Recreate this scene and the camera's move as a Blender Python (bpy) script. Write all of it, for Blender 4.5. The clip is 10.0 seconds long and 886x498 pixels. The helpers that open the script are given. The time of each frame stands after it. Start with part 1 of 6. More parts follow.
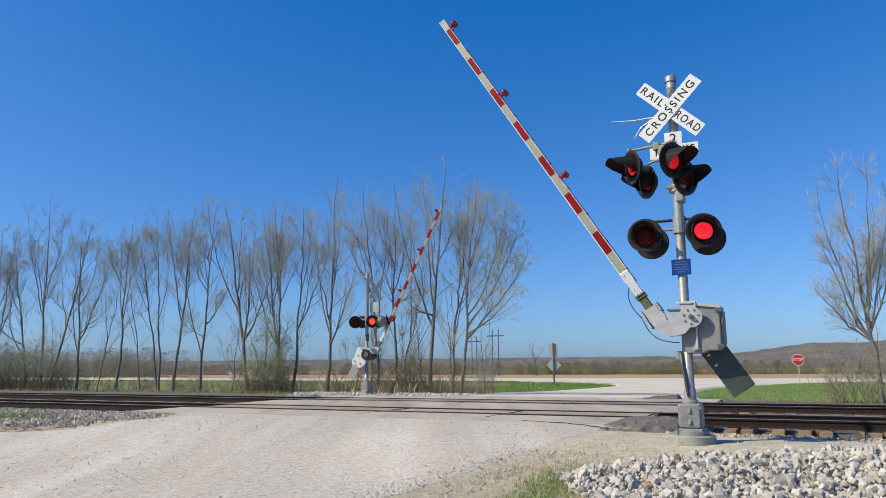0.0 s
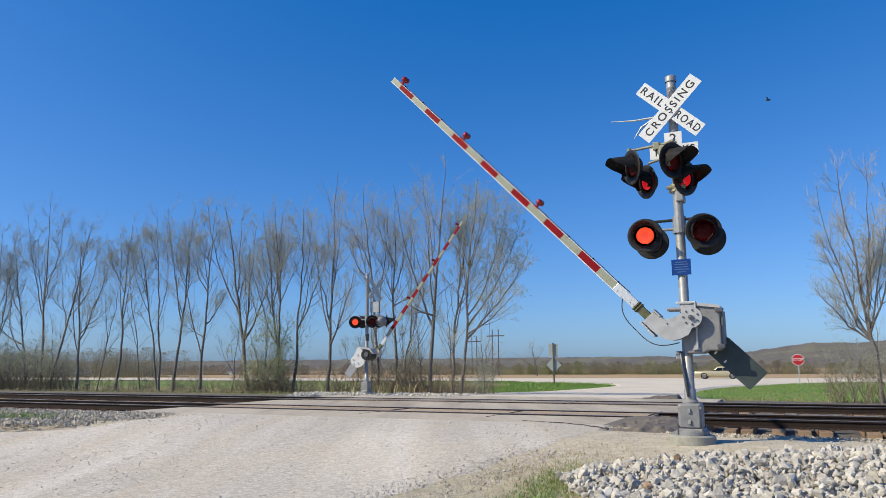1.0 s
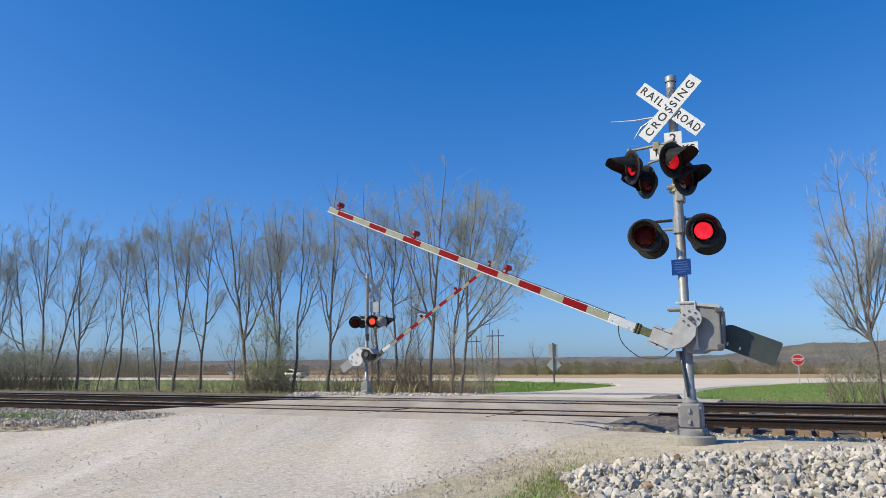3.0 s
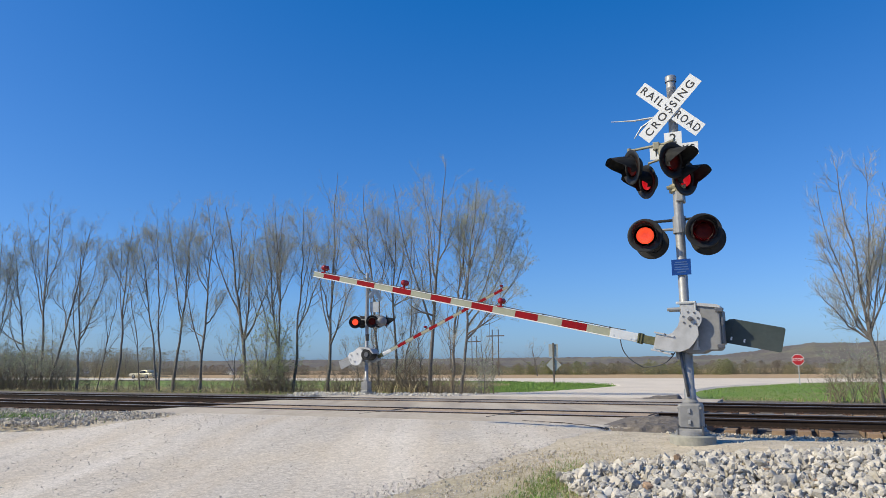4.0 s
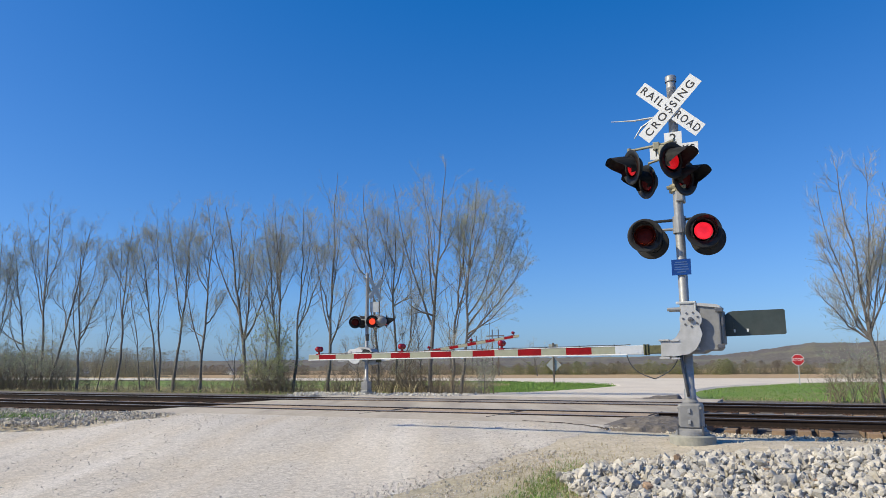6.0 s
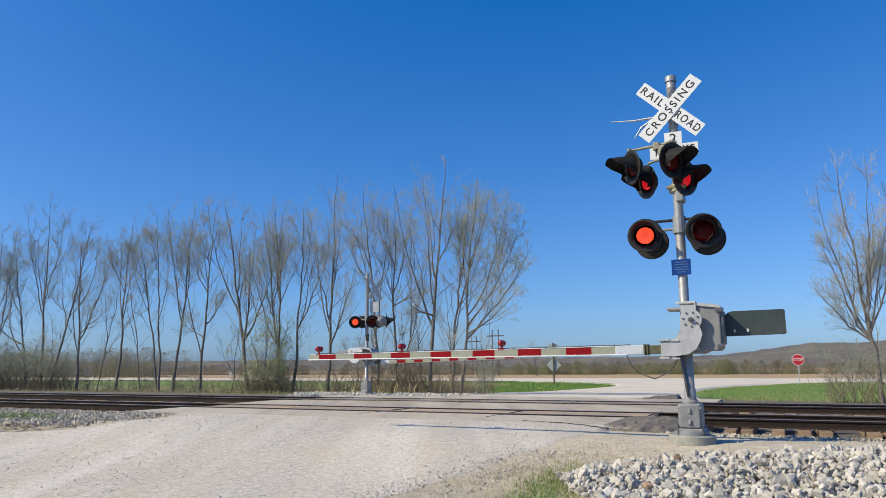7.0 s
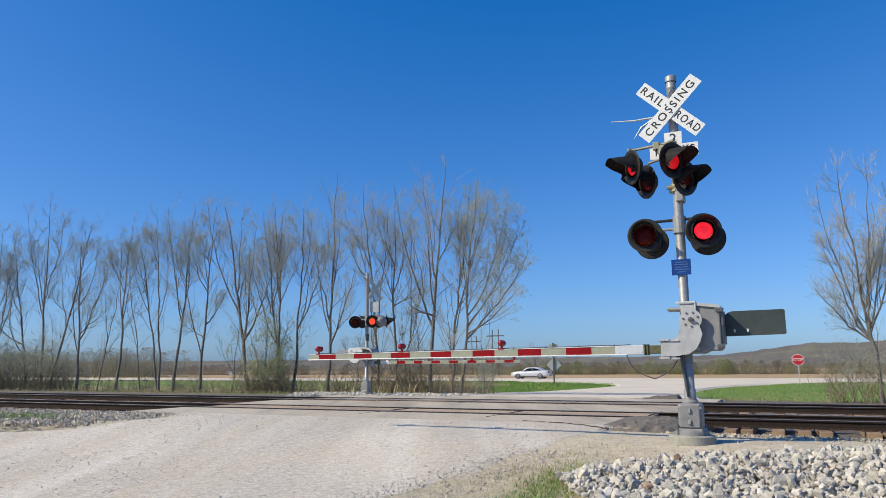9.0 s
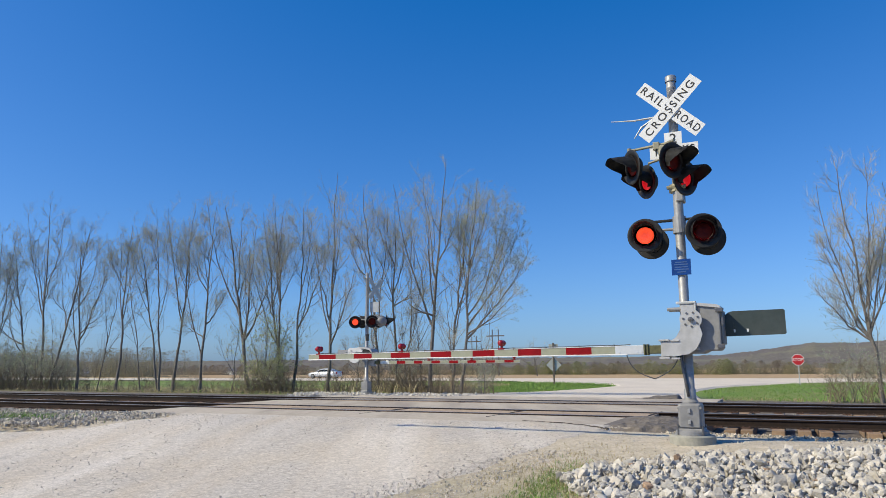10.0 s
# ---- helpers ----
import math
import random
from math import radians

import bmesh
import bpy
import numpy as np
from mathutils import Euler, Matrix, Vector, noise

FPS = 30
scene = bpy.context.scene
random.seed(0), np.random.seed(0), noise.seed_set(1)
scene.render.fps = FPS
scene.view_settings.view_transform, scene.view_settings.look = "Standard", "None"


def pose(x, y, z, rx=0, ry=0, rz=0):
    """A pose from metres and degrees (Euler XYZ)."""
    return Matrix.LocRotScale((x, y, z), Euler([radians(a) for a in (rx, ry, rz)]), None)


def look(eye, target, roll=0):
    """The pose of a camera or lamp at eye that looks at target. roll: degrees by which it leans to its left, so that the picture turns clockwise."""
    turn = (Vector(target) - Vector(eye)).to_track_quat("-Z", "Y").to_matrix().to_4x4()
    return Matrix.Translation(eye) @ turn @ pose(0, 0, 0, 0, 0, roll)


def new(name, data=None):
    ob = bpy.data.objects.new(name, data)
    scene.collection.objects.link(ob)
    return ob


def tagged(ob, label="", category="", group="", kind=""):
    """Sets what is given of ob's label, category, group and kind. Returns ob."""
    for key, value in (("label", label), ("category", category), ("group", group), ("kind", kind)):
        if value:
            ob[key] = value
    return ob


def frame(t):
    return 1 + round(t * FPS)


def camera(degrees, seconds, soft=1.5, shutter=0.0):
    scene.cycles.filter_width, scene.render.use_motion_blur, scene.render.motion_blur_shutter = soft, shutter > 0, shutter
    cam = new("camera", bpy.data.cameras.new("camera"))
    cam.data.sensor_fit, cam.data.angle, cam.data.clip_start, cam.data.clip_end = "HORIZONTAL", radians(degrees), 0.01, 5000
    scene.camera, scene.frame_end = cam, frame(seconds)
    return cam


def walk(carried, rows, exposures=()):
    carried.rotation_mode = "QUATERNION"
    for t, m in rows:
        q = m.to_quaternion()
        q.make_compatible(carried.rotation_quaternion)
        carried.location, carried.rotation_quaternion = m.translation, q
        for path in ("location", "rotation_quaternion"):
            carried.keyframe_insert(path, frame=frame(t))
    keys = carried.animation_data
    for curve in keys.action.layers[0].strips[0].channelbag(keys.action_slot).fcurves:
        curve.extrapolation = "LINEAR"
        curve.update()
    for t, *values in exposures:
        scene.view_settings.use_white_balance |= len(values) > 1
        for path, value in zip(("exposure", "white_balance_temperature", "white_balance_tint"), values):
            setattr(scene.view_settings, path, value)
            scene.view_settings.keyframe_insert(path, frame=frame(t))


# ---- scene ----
import itertools

cam = camera(63.99, 10.0, soft=0.7)
EYE = (0.0, 0.0, 1.0725)
TILT = radians(9.472)
VIEW = look(EYE, (0.0, 100 * math.cos(TILT), 1.0725 + 100 * math.sin(TILT)), -0.367)
walk(cam, [(0.0, VIEW), (10.0, VIEW)], exposures=[(0.0, 0.0), (10.0, 0.0)])

# world and sun
SUN = Vector((-1.25, -0.34, 1.06)).normalized()
world = bpy.data.worlds.new("sky")
scene.world = world
world.use_nodes = True
wt = world.node_tree
sky = wt.nodes.new("ShaderNodeTexSky")
sky.sky_type = "NISHITA"
sky.sun_disc = False
sky.sun_elevation = math.asin(SUN.z)
sky.sun_rotation = math.atan2(SUN.x, SUN.y)
sky.altitude = 150.0
sky.air_density = 1.0
sky.dust_density = 0.8
sky.ozone_density = 1.2
wt.nodes["Background"].inputs[1].default_value = 0.108
depth = wt.nodes.new("ShaderNodeMix")
depth.data_type, depth.blend_type = "RGBA", "MULTIPLY"
depth.inputs[0].default_value = 1.0
depth.inputs[7].default_value = (0.62, 0.80, 1.15, 1)
wt.links.new(sky.outputs[0], depth.inputs[6])
clear = wt.nodes.new("ShaderNodeVectorMath")
clear.operation = "ADD"
clear.inputs[1].default_value = (-0.58, -0.06, 1.05)
wt.links.new(depth.outputs[2], clear.inputs[0])
lowest = wt.nodes.new("ShaderNodeVectorMath")
lowest.operation = "MAXIMUM"
lowest.inputs[1].default_value = (0.05, 0.1, 0.2)
wt.links.new(clear.outputs[0], lowest.inputs[0])
wt.links.new(lowest.outputs[0], wt.nodes["Background"].inputs[0])
sun_data = bpy.data.lights.new("sun", "SUN")
sun_data.energy = 5.0
sun_data.angle = radians(0.53)
sun_data.color = (1.0, 0.89, 0.64)
sun_lamp = new("sun", sun_data)
sun_lamp.matrix_world = look(SUN * 60, (0, 0, 0))

# the track frame: u runs along the rails, n across them, away from the camera
TURN = radians(25.48)
U = Vector((math.cos(TURN), -math.sin(TURN), 0))
N = Vector((math.sin(TURN), math.cos(TURN), 0))


def un(u, n, z=0.0):
    return Vector((u * U.x + n * N.x, u * U.y + n * N.y, z))


TRACK = pose(0, 0, 0, 0, 0, -25.48)


# ---- materials ----
def node(nt, kind, **inputs):
    nd = nt.nodes.new(kind)
    for k, v in inputs.items():
        nd.inputs[k.replace("_", " ")].default_value = v
    return nd


def mat(name, c1, c2=None, scale=8.0, rough=0.7, metal=0.0, bump=0.0, bump_scale=None, stain=None, stain_scale=0.8,
        stain_amount=0.5, random_value=0.0, island=0.0, emit=None, emit_strength=0.0, coords="Object", spec=0.5, detail=6.0):
    """A node material: two tones of fine grain, a coarse stain, bump; value varied per object or per island."""
    m = bpy.data.materials.new(name)
    m.use_nodes = True
    nt = m.node_tree
    b = nt.nodes["Principled BSDF"]
    b.inputs["Metallic"].default_value = metal
    b.inputs["Specular IOR Level"].default_value = spec
    tc = nt.nodes.new("ShaderNodeTexCoord")
    if coords == "World":
        src = nt.nodes.new("ShaderNodeNewGeometry").outputs["Position"]
    else:
        src = tc.outputs["Object"]
    fine = node(nt, "ShaderNodeTexNoise", Scale=scale, Detail=detail, Roughness=0.65)
    nt.links.new(src, fine.inputs["Vector"])
    mix = nt.nodes.new("ShaderNodeMix")
    mix.data_type = "RGBA"
    mix.inputs[6].default_value = (*c1, 1)
    mix.inputs[7].default_value = (*(c2 or [0.75 * v for v in c1]), 1)
    ramp = nt.nodes.new("ShaderNodeMapRange")
    ramp.inputs[1].default_value, ramp.inputs[2].default_value = 0.35, 0.65
    nt.links.new(fine.outputs[0], ramp.inputs[0])
    nt.links.new(ramp.outputs[0], mix.inputs[0])
    colour = mix.outputs[2]
    if stain:
        coarse = node(nt, "ShaderNodeTexNoise", Scale=stain_scale, Detail=5.0, Roughness=0.6)
        nt.links.new(src, coarse.inputs["Vector"])
        r2 = nt.nodes.new("ShaderNodeMapRange")
        r2.inputs[1].default_value, r2.inputs[2].default_value = 0.45, 0.7
        r2.inputs[4].default_value = stain_amount
        nt.links.new(coarse.outputs[0], r2.inputs[0])
        m2 = nt.nodes.new("ShaderNodeMix")
        m2.data_type = "RGBA"
        nt.links.new(r2.outputs[0], m2.inputs[0])
        nt.links.new(colour, m2.inputs[6])
        m2.inputs[7].default_value = (*stain, 1)
        colour = m2.outputs[2]
    if random_value or island:
        info = nt.nodes.new("ShaderNodeObjectInfo") if random_value else nt.nodes.new("ShaderNodeNewGeometry")
        out = info.outputs["Random"] if random_value else info.outputs["Random Per Island"]
        r3 = nt.nodes.new("ShaderNodeMapRange")
        amount = random_value or island
        r3.inputs[3].default_value, r3.inputs[4].default_value = 1 - amount, 1 + amount
        nt.links.new(out, r3.inputs[0])
        hsv = nt.nodes.new("ShaderNodeHueSaturation")
        nt.links.new(r3.outputs[0], hsv.inputs["Value"])
        nt.links.new(colour, hsv.inputs["Color"])
        colour = hsv.outputs[0]
    nt.links.new(colour, b.inputs["Base Color"])
    r4 = nt.nodes.new("ShaderNodeMapRange")
    r4.inputs[3].default_value, r4.inputs[4].default_value = max(0.02, rough - 0.1), min(1.0, rough + 0.1)
    nt.links.new(fine.outputs[0], r4.inputs[0])
    nt.links.new(r4.outputs[0], b.inputs["Roughness"])
    if bump:
        bn = node(nt, "ShaderNodeBump", Strength=bump, Distance=0.02)
        if bump_scale:
            f2 = node(nt, "ShaderNodeTexNoise", Scale=bump_scale, Detail=4.0)
            nt.links.new(src, f2.inputs["Vector"])
            nt.links.new(f2.outputs[0], bn.inputs["Height"])
        else:
            nt.links.new(fine.outputs[0], bn.inputs["Height"])
        nt.links.new(bn.outputs[0], b.inputs["Normal"])
    if emit:
        b.inputs["Emission Color"].default_value = (*emit, 1)
        b.inputs["Emission Strength"].default_value = emit_strength
    return m


GALV = mat("galvanised_steel", (0.34, 0.345, 0.355), (0.26, 0.265, 0.275), 14, 0.5, 0.35, 0.05, stain=(0.30, 0.29, 0.27), stain_scale=3, stain_amount=0.4)
ALU = mat("aluminium_paint", (0.47, 0.47, 0.475), (0.40, 0.40, 0.41), 9, 0.5, 0.2, 0.06, stain=(0.27, 0.265, 0.25), stain_scale=4, stain_amount=0.4)
PLATE = mat("weathered_plate", (0.045, 0.062, 0.06), (0.035, 0.048, 0.047), 6, 0.5, 0.2, 0.05, stain=(0.085, 0.095, 0.09), stain_scale=2.2, stain_amount=0.5)
CASTING = mat("dull_cast_grey", (0.25, 0.25, 0.255), (0.19, 0.19, 0.195), 7, 0.6, 0.2, 0.08, stain=(0.30, 0.295, 0.28), stain_scale=4, stain_amount=0.5)
BOLT = mat("bolt_steel", (0.16, 0.16, 0.17), None, 20, 0.45, 0.7)
BRASS = mat("brass_fitting", (0.34, 0.315, 0.22), (0.23, 0.215, 0.155), 12, 0.5, 0.4)
OLIVE = mat("olive_block", (0.13, 0.13, 0.06), (0.08, 0.08, 0.04), 15, 0.6, 0.2)
BLACK = mat("black_paint", (0.018, 0.018, 0.019), (0.028, 0.028, 0.028), 12, 0.5, stain=(0.04, 0.04, 0.04), stain_scale=3, stain_amount=0.4, spec=0.25)
HOOD = mat("sun_faded_black", (0.03, 0.03, 0.031), (0.045, 0.045, 0.045), 10, 0.55, stain=(0.07, 0.07, 0.066), stain_scale=4, stain_amount=0.45, spec=0.25)
SIGN_WHITE = mat("sign_sheeting", (0.72, 0.73, 0.74), (0.66, 0.67, 0.68), 7, 0.5, stain=(0.66, 0.66, 0.62), stain_scale=2, stain_amount=0.3)
SIGN_BACK = mat("bare_sign_back", (0.50, 0.51, 0.51), (0.42, 0.43, 0.43), 6, 0.5, 0.4)
LETTER = mat("black_lettering", (0.02, 0.02, 0.02), None, 10, 0.5)
ARM_WHITE = mat("arm_sheeting_pale", (0.31, 0.32, 0.24), (0.26, 0.27, 0.20), 10, 0.45, stain=(0.22, 0.22, 0.16), stain_scale=3, stain_amount=0.35)
ARM_RED = mat("arm_sheeting_red", (0.25, 0.004, 0.009), (0.19, 0.004, 0.008), 10, 0.55, stain=(0.22, 0.006, 0.010), stain_scale=3, stain_amount=0.4, spec=0.12)
BLUE = mat("blue_sign", (0.006, 0.05, 0.24), (0.005, 0.04, 0.19), 10, 0.6, stain=(0.012, 0.07, 0.26), stain_scale=5, spec=0.15)
BAR_PALE = mat("pale_print", (0.045, 0.11, 0.30), None, 10, 0.5)
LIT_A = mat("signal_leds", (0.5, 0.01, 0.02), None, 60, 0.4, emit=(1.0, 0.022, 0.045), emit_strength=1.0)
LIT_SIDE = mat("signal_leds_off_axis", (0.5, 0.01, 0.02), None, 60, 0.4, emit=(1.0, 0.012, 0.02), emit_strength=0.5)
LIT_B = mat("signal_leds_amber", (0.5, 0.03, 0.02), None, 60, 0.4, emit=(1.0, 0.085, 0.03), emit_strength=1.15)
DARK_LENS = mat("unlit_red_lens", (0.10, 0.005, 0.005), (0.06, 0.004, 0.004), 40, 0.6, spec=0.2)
LAMP_RED = mat("red_plastic", (0.30, 0.006, 0.014), (0.24, 0.005, 0.01), 15, 0.25)
CABLE = mat("grey_cable", (0.07, 0.075, 0.08), None, 12, 0.6)
RAIL = mat("rail_rust", (0.030, 0.020, 0.016), (0.020, 0.014, 0.011), 10, 0.85, 0.0, 0.1, stain=(0.04, 0.025, 0.018), stain_scale=2, spec=0.2)
RAIL_TOP = mat("rail_running_surface", (0.30, 0.29, 0.29), (0.22, 0.21, 0.21), 12, 0.4, 0.7)
TIE = mat("timber_tie", (0.32, 0.215, 0.13), (0.20, 0.135, 0.085), 6, 0.85, 0, 0.3, stain=(0.08, 0.055, 0.04), stain_scale=2, random_value=0.2)
SPIKE = mat("rusty_spike", (0.10, 0.055, 0.04), None, 10, 0.8, 0.2)
ASPHALT = mat("old_asphalt", (0.52, 0.455, 0.37), (0.42, 0.365, 0.295), 5, 0.9, 0, 0.35, 60, stain=(0.53, 0.47, 0.395), stain_scale=0.35, stain_amount=0.75, coords="World", spec=0.12)
PANEL = mat("crossing_surface", (0.31, 0.26, 0.215), (0.22, 0.185, 0.155), 7, 0.9, 0, 0.3, 50, stain=(0.45, 0.39, 0.30), stain_scale=0.5, stain_amount=0.8, random_value=0.10, coords="World", spec=0.12)
TIMBER = mat("worn_crossing_timber", (0.46, 0.355, 0.255), (0.34, 0.26, 0.19), 5, 0.9, 0, 0.3, 40, stain=(0.24, 0.19, 0.15), stain_scale=0.6, stain_amount=0.6, random_value=0.12, coords="World", spec=0.12)
DARK_TAR = mat("tar_seam", (0.05, 0.042, 0.036), (0.075, 0.063, 0.055), 10, 0.85, coords="World")
CONCRETE = mat("weathered_concrete", (0.34, 0.33, 0.28), (0.25, 0.245, 0.21), 9, 0.9, 0, 0.3)
STONE = mat("limestone_rubble", (0.60, 0.565, 0.505), (0.42, 0.39, 0.345), 7, 0.9, 0, 0.5, 25, stain=(0.30, 0.24, 0.17), stain_scale=2.5, stain_amount=0.5, random_value=0.32)
STONE_FINE = mat("limestone_ballast", (0.54, 0.485, 0.395), (0.38, 0.335, 0.27), 9, 0.9, 0, 0.3, stain=(0.20, 0.17, 0.14), stain_scale=1.5, stain_amount=0.5, island=0.4)
BARK = mat("grey_brown_bark", (0.175, 0.158, 0.142), (0.09, 0.082, 0.075), 9, 0.9, 0, 0.5, 30, stain=(0.27, 0.25, 0.225), stain_scale=1.2, stain_amount=0.5)
TWIG = mat("bare_twigs", (0.38, 0.365, 0.325), (0.30, 0.285, 0.25), 3, 0.9, island=0.25)
BRUSH = mat("dark_brush", (0.19, 0.155, 0.11), (0.13, 0.105, 0.075), 3, 0.9, island=0.25)
BUD = mat("spring_buds", (0.36, 0.41, 0.26), (0.36, 0.38, 0.26), 2, 0.8, island=0.35)
LEAF = mat("young_leaves", (0.36, 0.40, 0.17), (0.40, 0.41, 0.20), 2, 0.75, island=0.35)
GRASS = mat("fresh_grass", (0.13, 0.25, 0.045), (0.18, 0.27, 0.06), 0.6, 0.8, island=0.35, coords="World")
STRAW = mat("dry_grass", (0.42, 0.35, 0.20), (0.33, 0.28, 0.15), 0.9, 0.85, island=0.3, coords="World")


def thin_leaf(m):
    """Half of the light passes through: leaves and buds are thin."""
    nt = m.node_tree
    out = next(n for n in nt.nodes if n.type == "OUTPUT_MATERIAL")
    bsdf = next(n for n in nt.nodes if n.type == "BSDF_PRINCIPLED")
    tr = nt.nodes.new("ShaderNodeBsdfTranslucent")
    base = bsdf.inputs["Base Color"]
    if base.links:
        nt.links.new(base.links[0].from_socket, tr.inputs["Color"])
    else:
        tr.inputs["Color"].default_value = base.default_value
    mix = nt.nodes.new("ShaderNodeMixShader")
    mix.inputs[0].default_value = 0.5
    nt.links.new(bsdf.outputs[0], mix.inputs[1])
    nt.links.new(tr.outputs[0], mix.inputs[2])
    nt.links.new(mix.outputs[0], out.inputs["Surface"])
    return m


thin_leaf(BUD)
thin_leaf(LEAF)


def speckle(m, scale, low, high):
    """Stone-by-stone tone of loose gravel, laid over a material's colour."""
    nt = m.node_tree
    b = nt.nodes["Principled BSDF"]
    old = b.inputs["Base Color"].links[0].from_socket
    geo = nt.nodes.new("ShaderNodeNewGeometry")
    vo = node(nt, "ShaderNodeTexVoronoi", Scale=scale)
    nt.links.new(geo.outputs["Position"], vo.inputs["Vector"])
    sep = nt.nodes.new("ShaderNodeSeparateColor")
    nt.links.new(vo.outputs["Color"], sep.inputs[0])
    r = nt.nodes.new("ShaderNodeMapRange")
    r.inputs[3].default_value, r.inputs[4].default_value = low, high
    nt.links.new(sep.outputs[0], r.inputs[0])
    hsv = nt.nodes.new("ShaderNodeHueSaturation")
    nt.links.new(r.outputs[0], hsv.inputs["Value"])
    nt.links.new(old, hsv.inputs["Color"])
    nt.links.new(hsv.outputs[0], b.inputs["Base Color"])
    return m


def led_grid(m, strength):
    """Separate diodes behind a lens: the glow breaks into dots."""
    nt = m.node_tree
    b = nt.nodes["Principled BSDF"]
    tc = nt.nodes.new("ShaderNodeTexCoord")
    vo = node(nt, "ShaderNodeTexVoronoi", Scale=62.0, Randomness=0.25)
    nt.links.new(tc.outputs["Object"], vo.inputs["Vector"])
    r = nt.nodes.new("ShaderNodeMapRange")
    r.inputs[1].default_value, r.inputs[2].default_value = 0.1, 0.75
    r.inputs[3].default_value, r.inputs[4].default_value = strength * 1.25, strength * 0.55
    nt.links.new(vo.outputs["Distance"], r.inputs[0])
    nt.links.new(r.outputs[0], b.inputs["Emission Strength"])
    return m


def streaks(m, angle, colour, amount, wide, along):
    """Wheel-worn streaks that run along a road, laid over a material's colour."""
    nt = m.node_tree
    b = nt.nodes["Principled BSDF"]
    link = b.inputs["Base Color"].links[0]
    old = link.from_socket
    geo = nt.nodes.new("ShaderNodeNewGeometry")
    mp = nt.nodes.new("ShaderNodeMapping")
    mp.inputs["Rotation"].default_value = (0, 0, angle)
    mp.inputs["Scale"].default_value = (wide, along, 1)
    nt.links.new(geo.outputs["Position"], mp.inputs["Vector"])
    t = node(nt, "ShaderNodeTexNoise", Scale=1.0, Detail=4.0, Roughness=0.55)
    nt.links.new(mp.outputs[0], t.inputs["Vector"])
    r = nt.nodes.new("ShaderNodeMapRange")
    r.inputs[1].default_value, r.inputs[2].default_value, r.inputs[4].default_value = 0.45, 0.66, amount
    nt.links.new(t.outputs[0], r.inputs[0])
    mx = nt.nodes.new("ShaderNodeMix")
    mx.data_type = "RGBA"
    nt.links.new(r.outputs[0], mx.inputs[0])
    nt.links.new(old, mx.inputs[6])
    mx.inputs[7].default_value = (*colour, 1)
    nt.links.new(mx.outputs[2], b.inputs["Base Color"])
    return m


streaks(ASPHALT, radians(30), (0.27, 0.235, 0.20), 0.65, 0.9, 0.12)
streaks(PANEL, radians(30), (0.19, 0.165, 0.145), 0.7, 0.9, 0.12)
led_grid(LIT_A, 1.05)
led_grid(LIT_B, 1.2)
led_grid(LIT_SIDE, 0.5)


# ---- mesh helpers ----
def mesh_of(bm, name, material, smooth=False):
    me = bpy.data.meshes.new(name)
    bm.to_mesh(me)
    bm.free()
    for mm in (material if isinstance(material, (list, tuple)) else [material]):
        me.materials.append(mm)
    if smooth:
        for p in me.polygons:
            p.use_smooth = True
    return me


def part(name, bm, material, parent, label="", at=None, smooth=False):
    ob = new(name, mesh_of(bm, name, material, smooth))
    ob.parent = parent
    if at is not None:
        ob.matrix_local = at
    return tagged(ob, label)


def thing(name, label, category, at, group="", kind=""):
    ob = new(name)
    ob.empty_display_size = 0.2
    ob.matrix_world = at
    return tagged(ob, label, category, group, kind)


def solo(name, bm, material, label, category, at=None, group="", kind="", smooth=False):
    ob = new(name, mesh_of(bm, name, material, smooth))
    if at is not None:
        ob.matrix_world = at
    return tagged(ob, label, category, group, kind)


def box(bm, x0, x1, y0, y1, z0, z1, m=None, bevel=0.0):
    r = bmesh.ops.create_cube(bm, size=1.0)
    vs = r["verts"]
    for v in vs:
        v.co = Vector((x0 + (v.co.x + 0.5) * (x1 - x0), y0 + (v.co.y + 0.5) * (y1 - y0), z0 + (v.co.z + 0.5) * (z1 - z0)))
    if bevel:
        es = list({e for v in vs for e in v.link_edges})
        r = bmesh.ops.bevel(bm, geom=es, offset=bevel, segments=2, profile=0.5, affect="EDGES")
        vs = list({v for f in r["faces"] for v in f.verts} | {v for v in vs if v.is_valid})
    if m is not None:
        bmesh.ops.transform(bm, matrix=m, verts=vs)
    return vs


def tube(bm, pts, radii, sides=8, cap=True):
    """A tapered tube along a line of points."""
    rings = []
    ref = Vector((0.31, 0.17, 0.93))
    for i, p in enumerate(pts):
        d = (pts[min(i + 1, len(pts) - 1)] - pts[max(i - 1, 0)]).normalized()
        a = d.cross(ref)
        if a.length < 0.05:
            a = d.cross(Vector((1, 0, 0)))
        a.normalize()
        b = d.cross(a)
        r = radii[i] if isinstance(radii, (list, tuple)) else radii
        rings.append([bm.verts.new(p + (a * math.cos(k * math.tau / sides) + b * math.sin(k * math.tau / sides)) * r) for k in range(sides)])
    for r0, r1 in zip(rings, rings[1:]):
        for k in range(sides):
            bm.faces.new((r0[k], r0[(k + 1) % sides], r1[(k + 1) % sides], r1[k]))
    if cap:
        bm.faces.new(rings[0][::-1])
        bm.faces.new(rings[-1])
    return [v for r in rings for v in r]


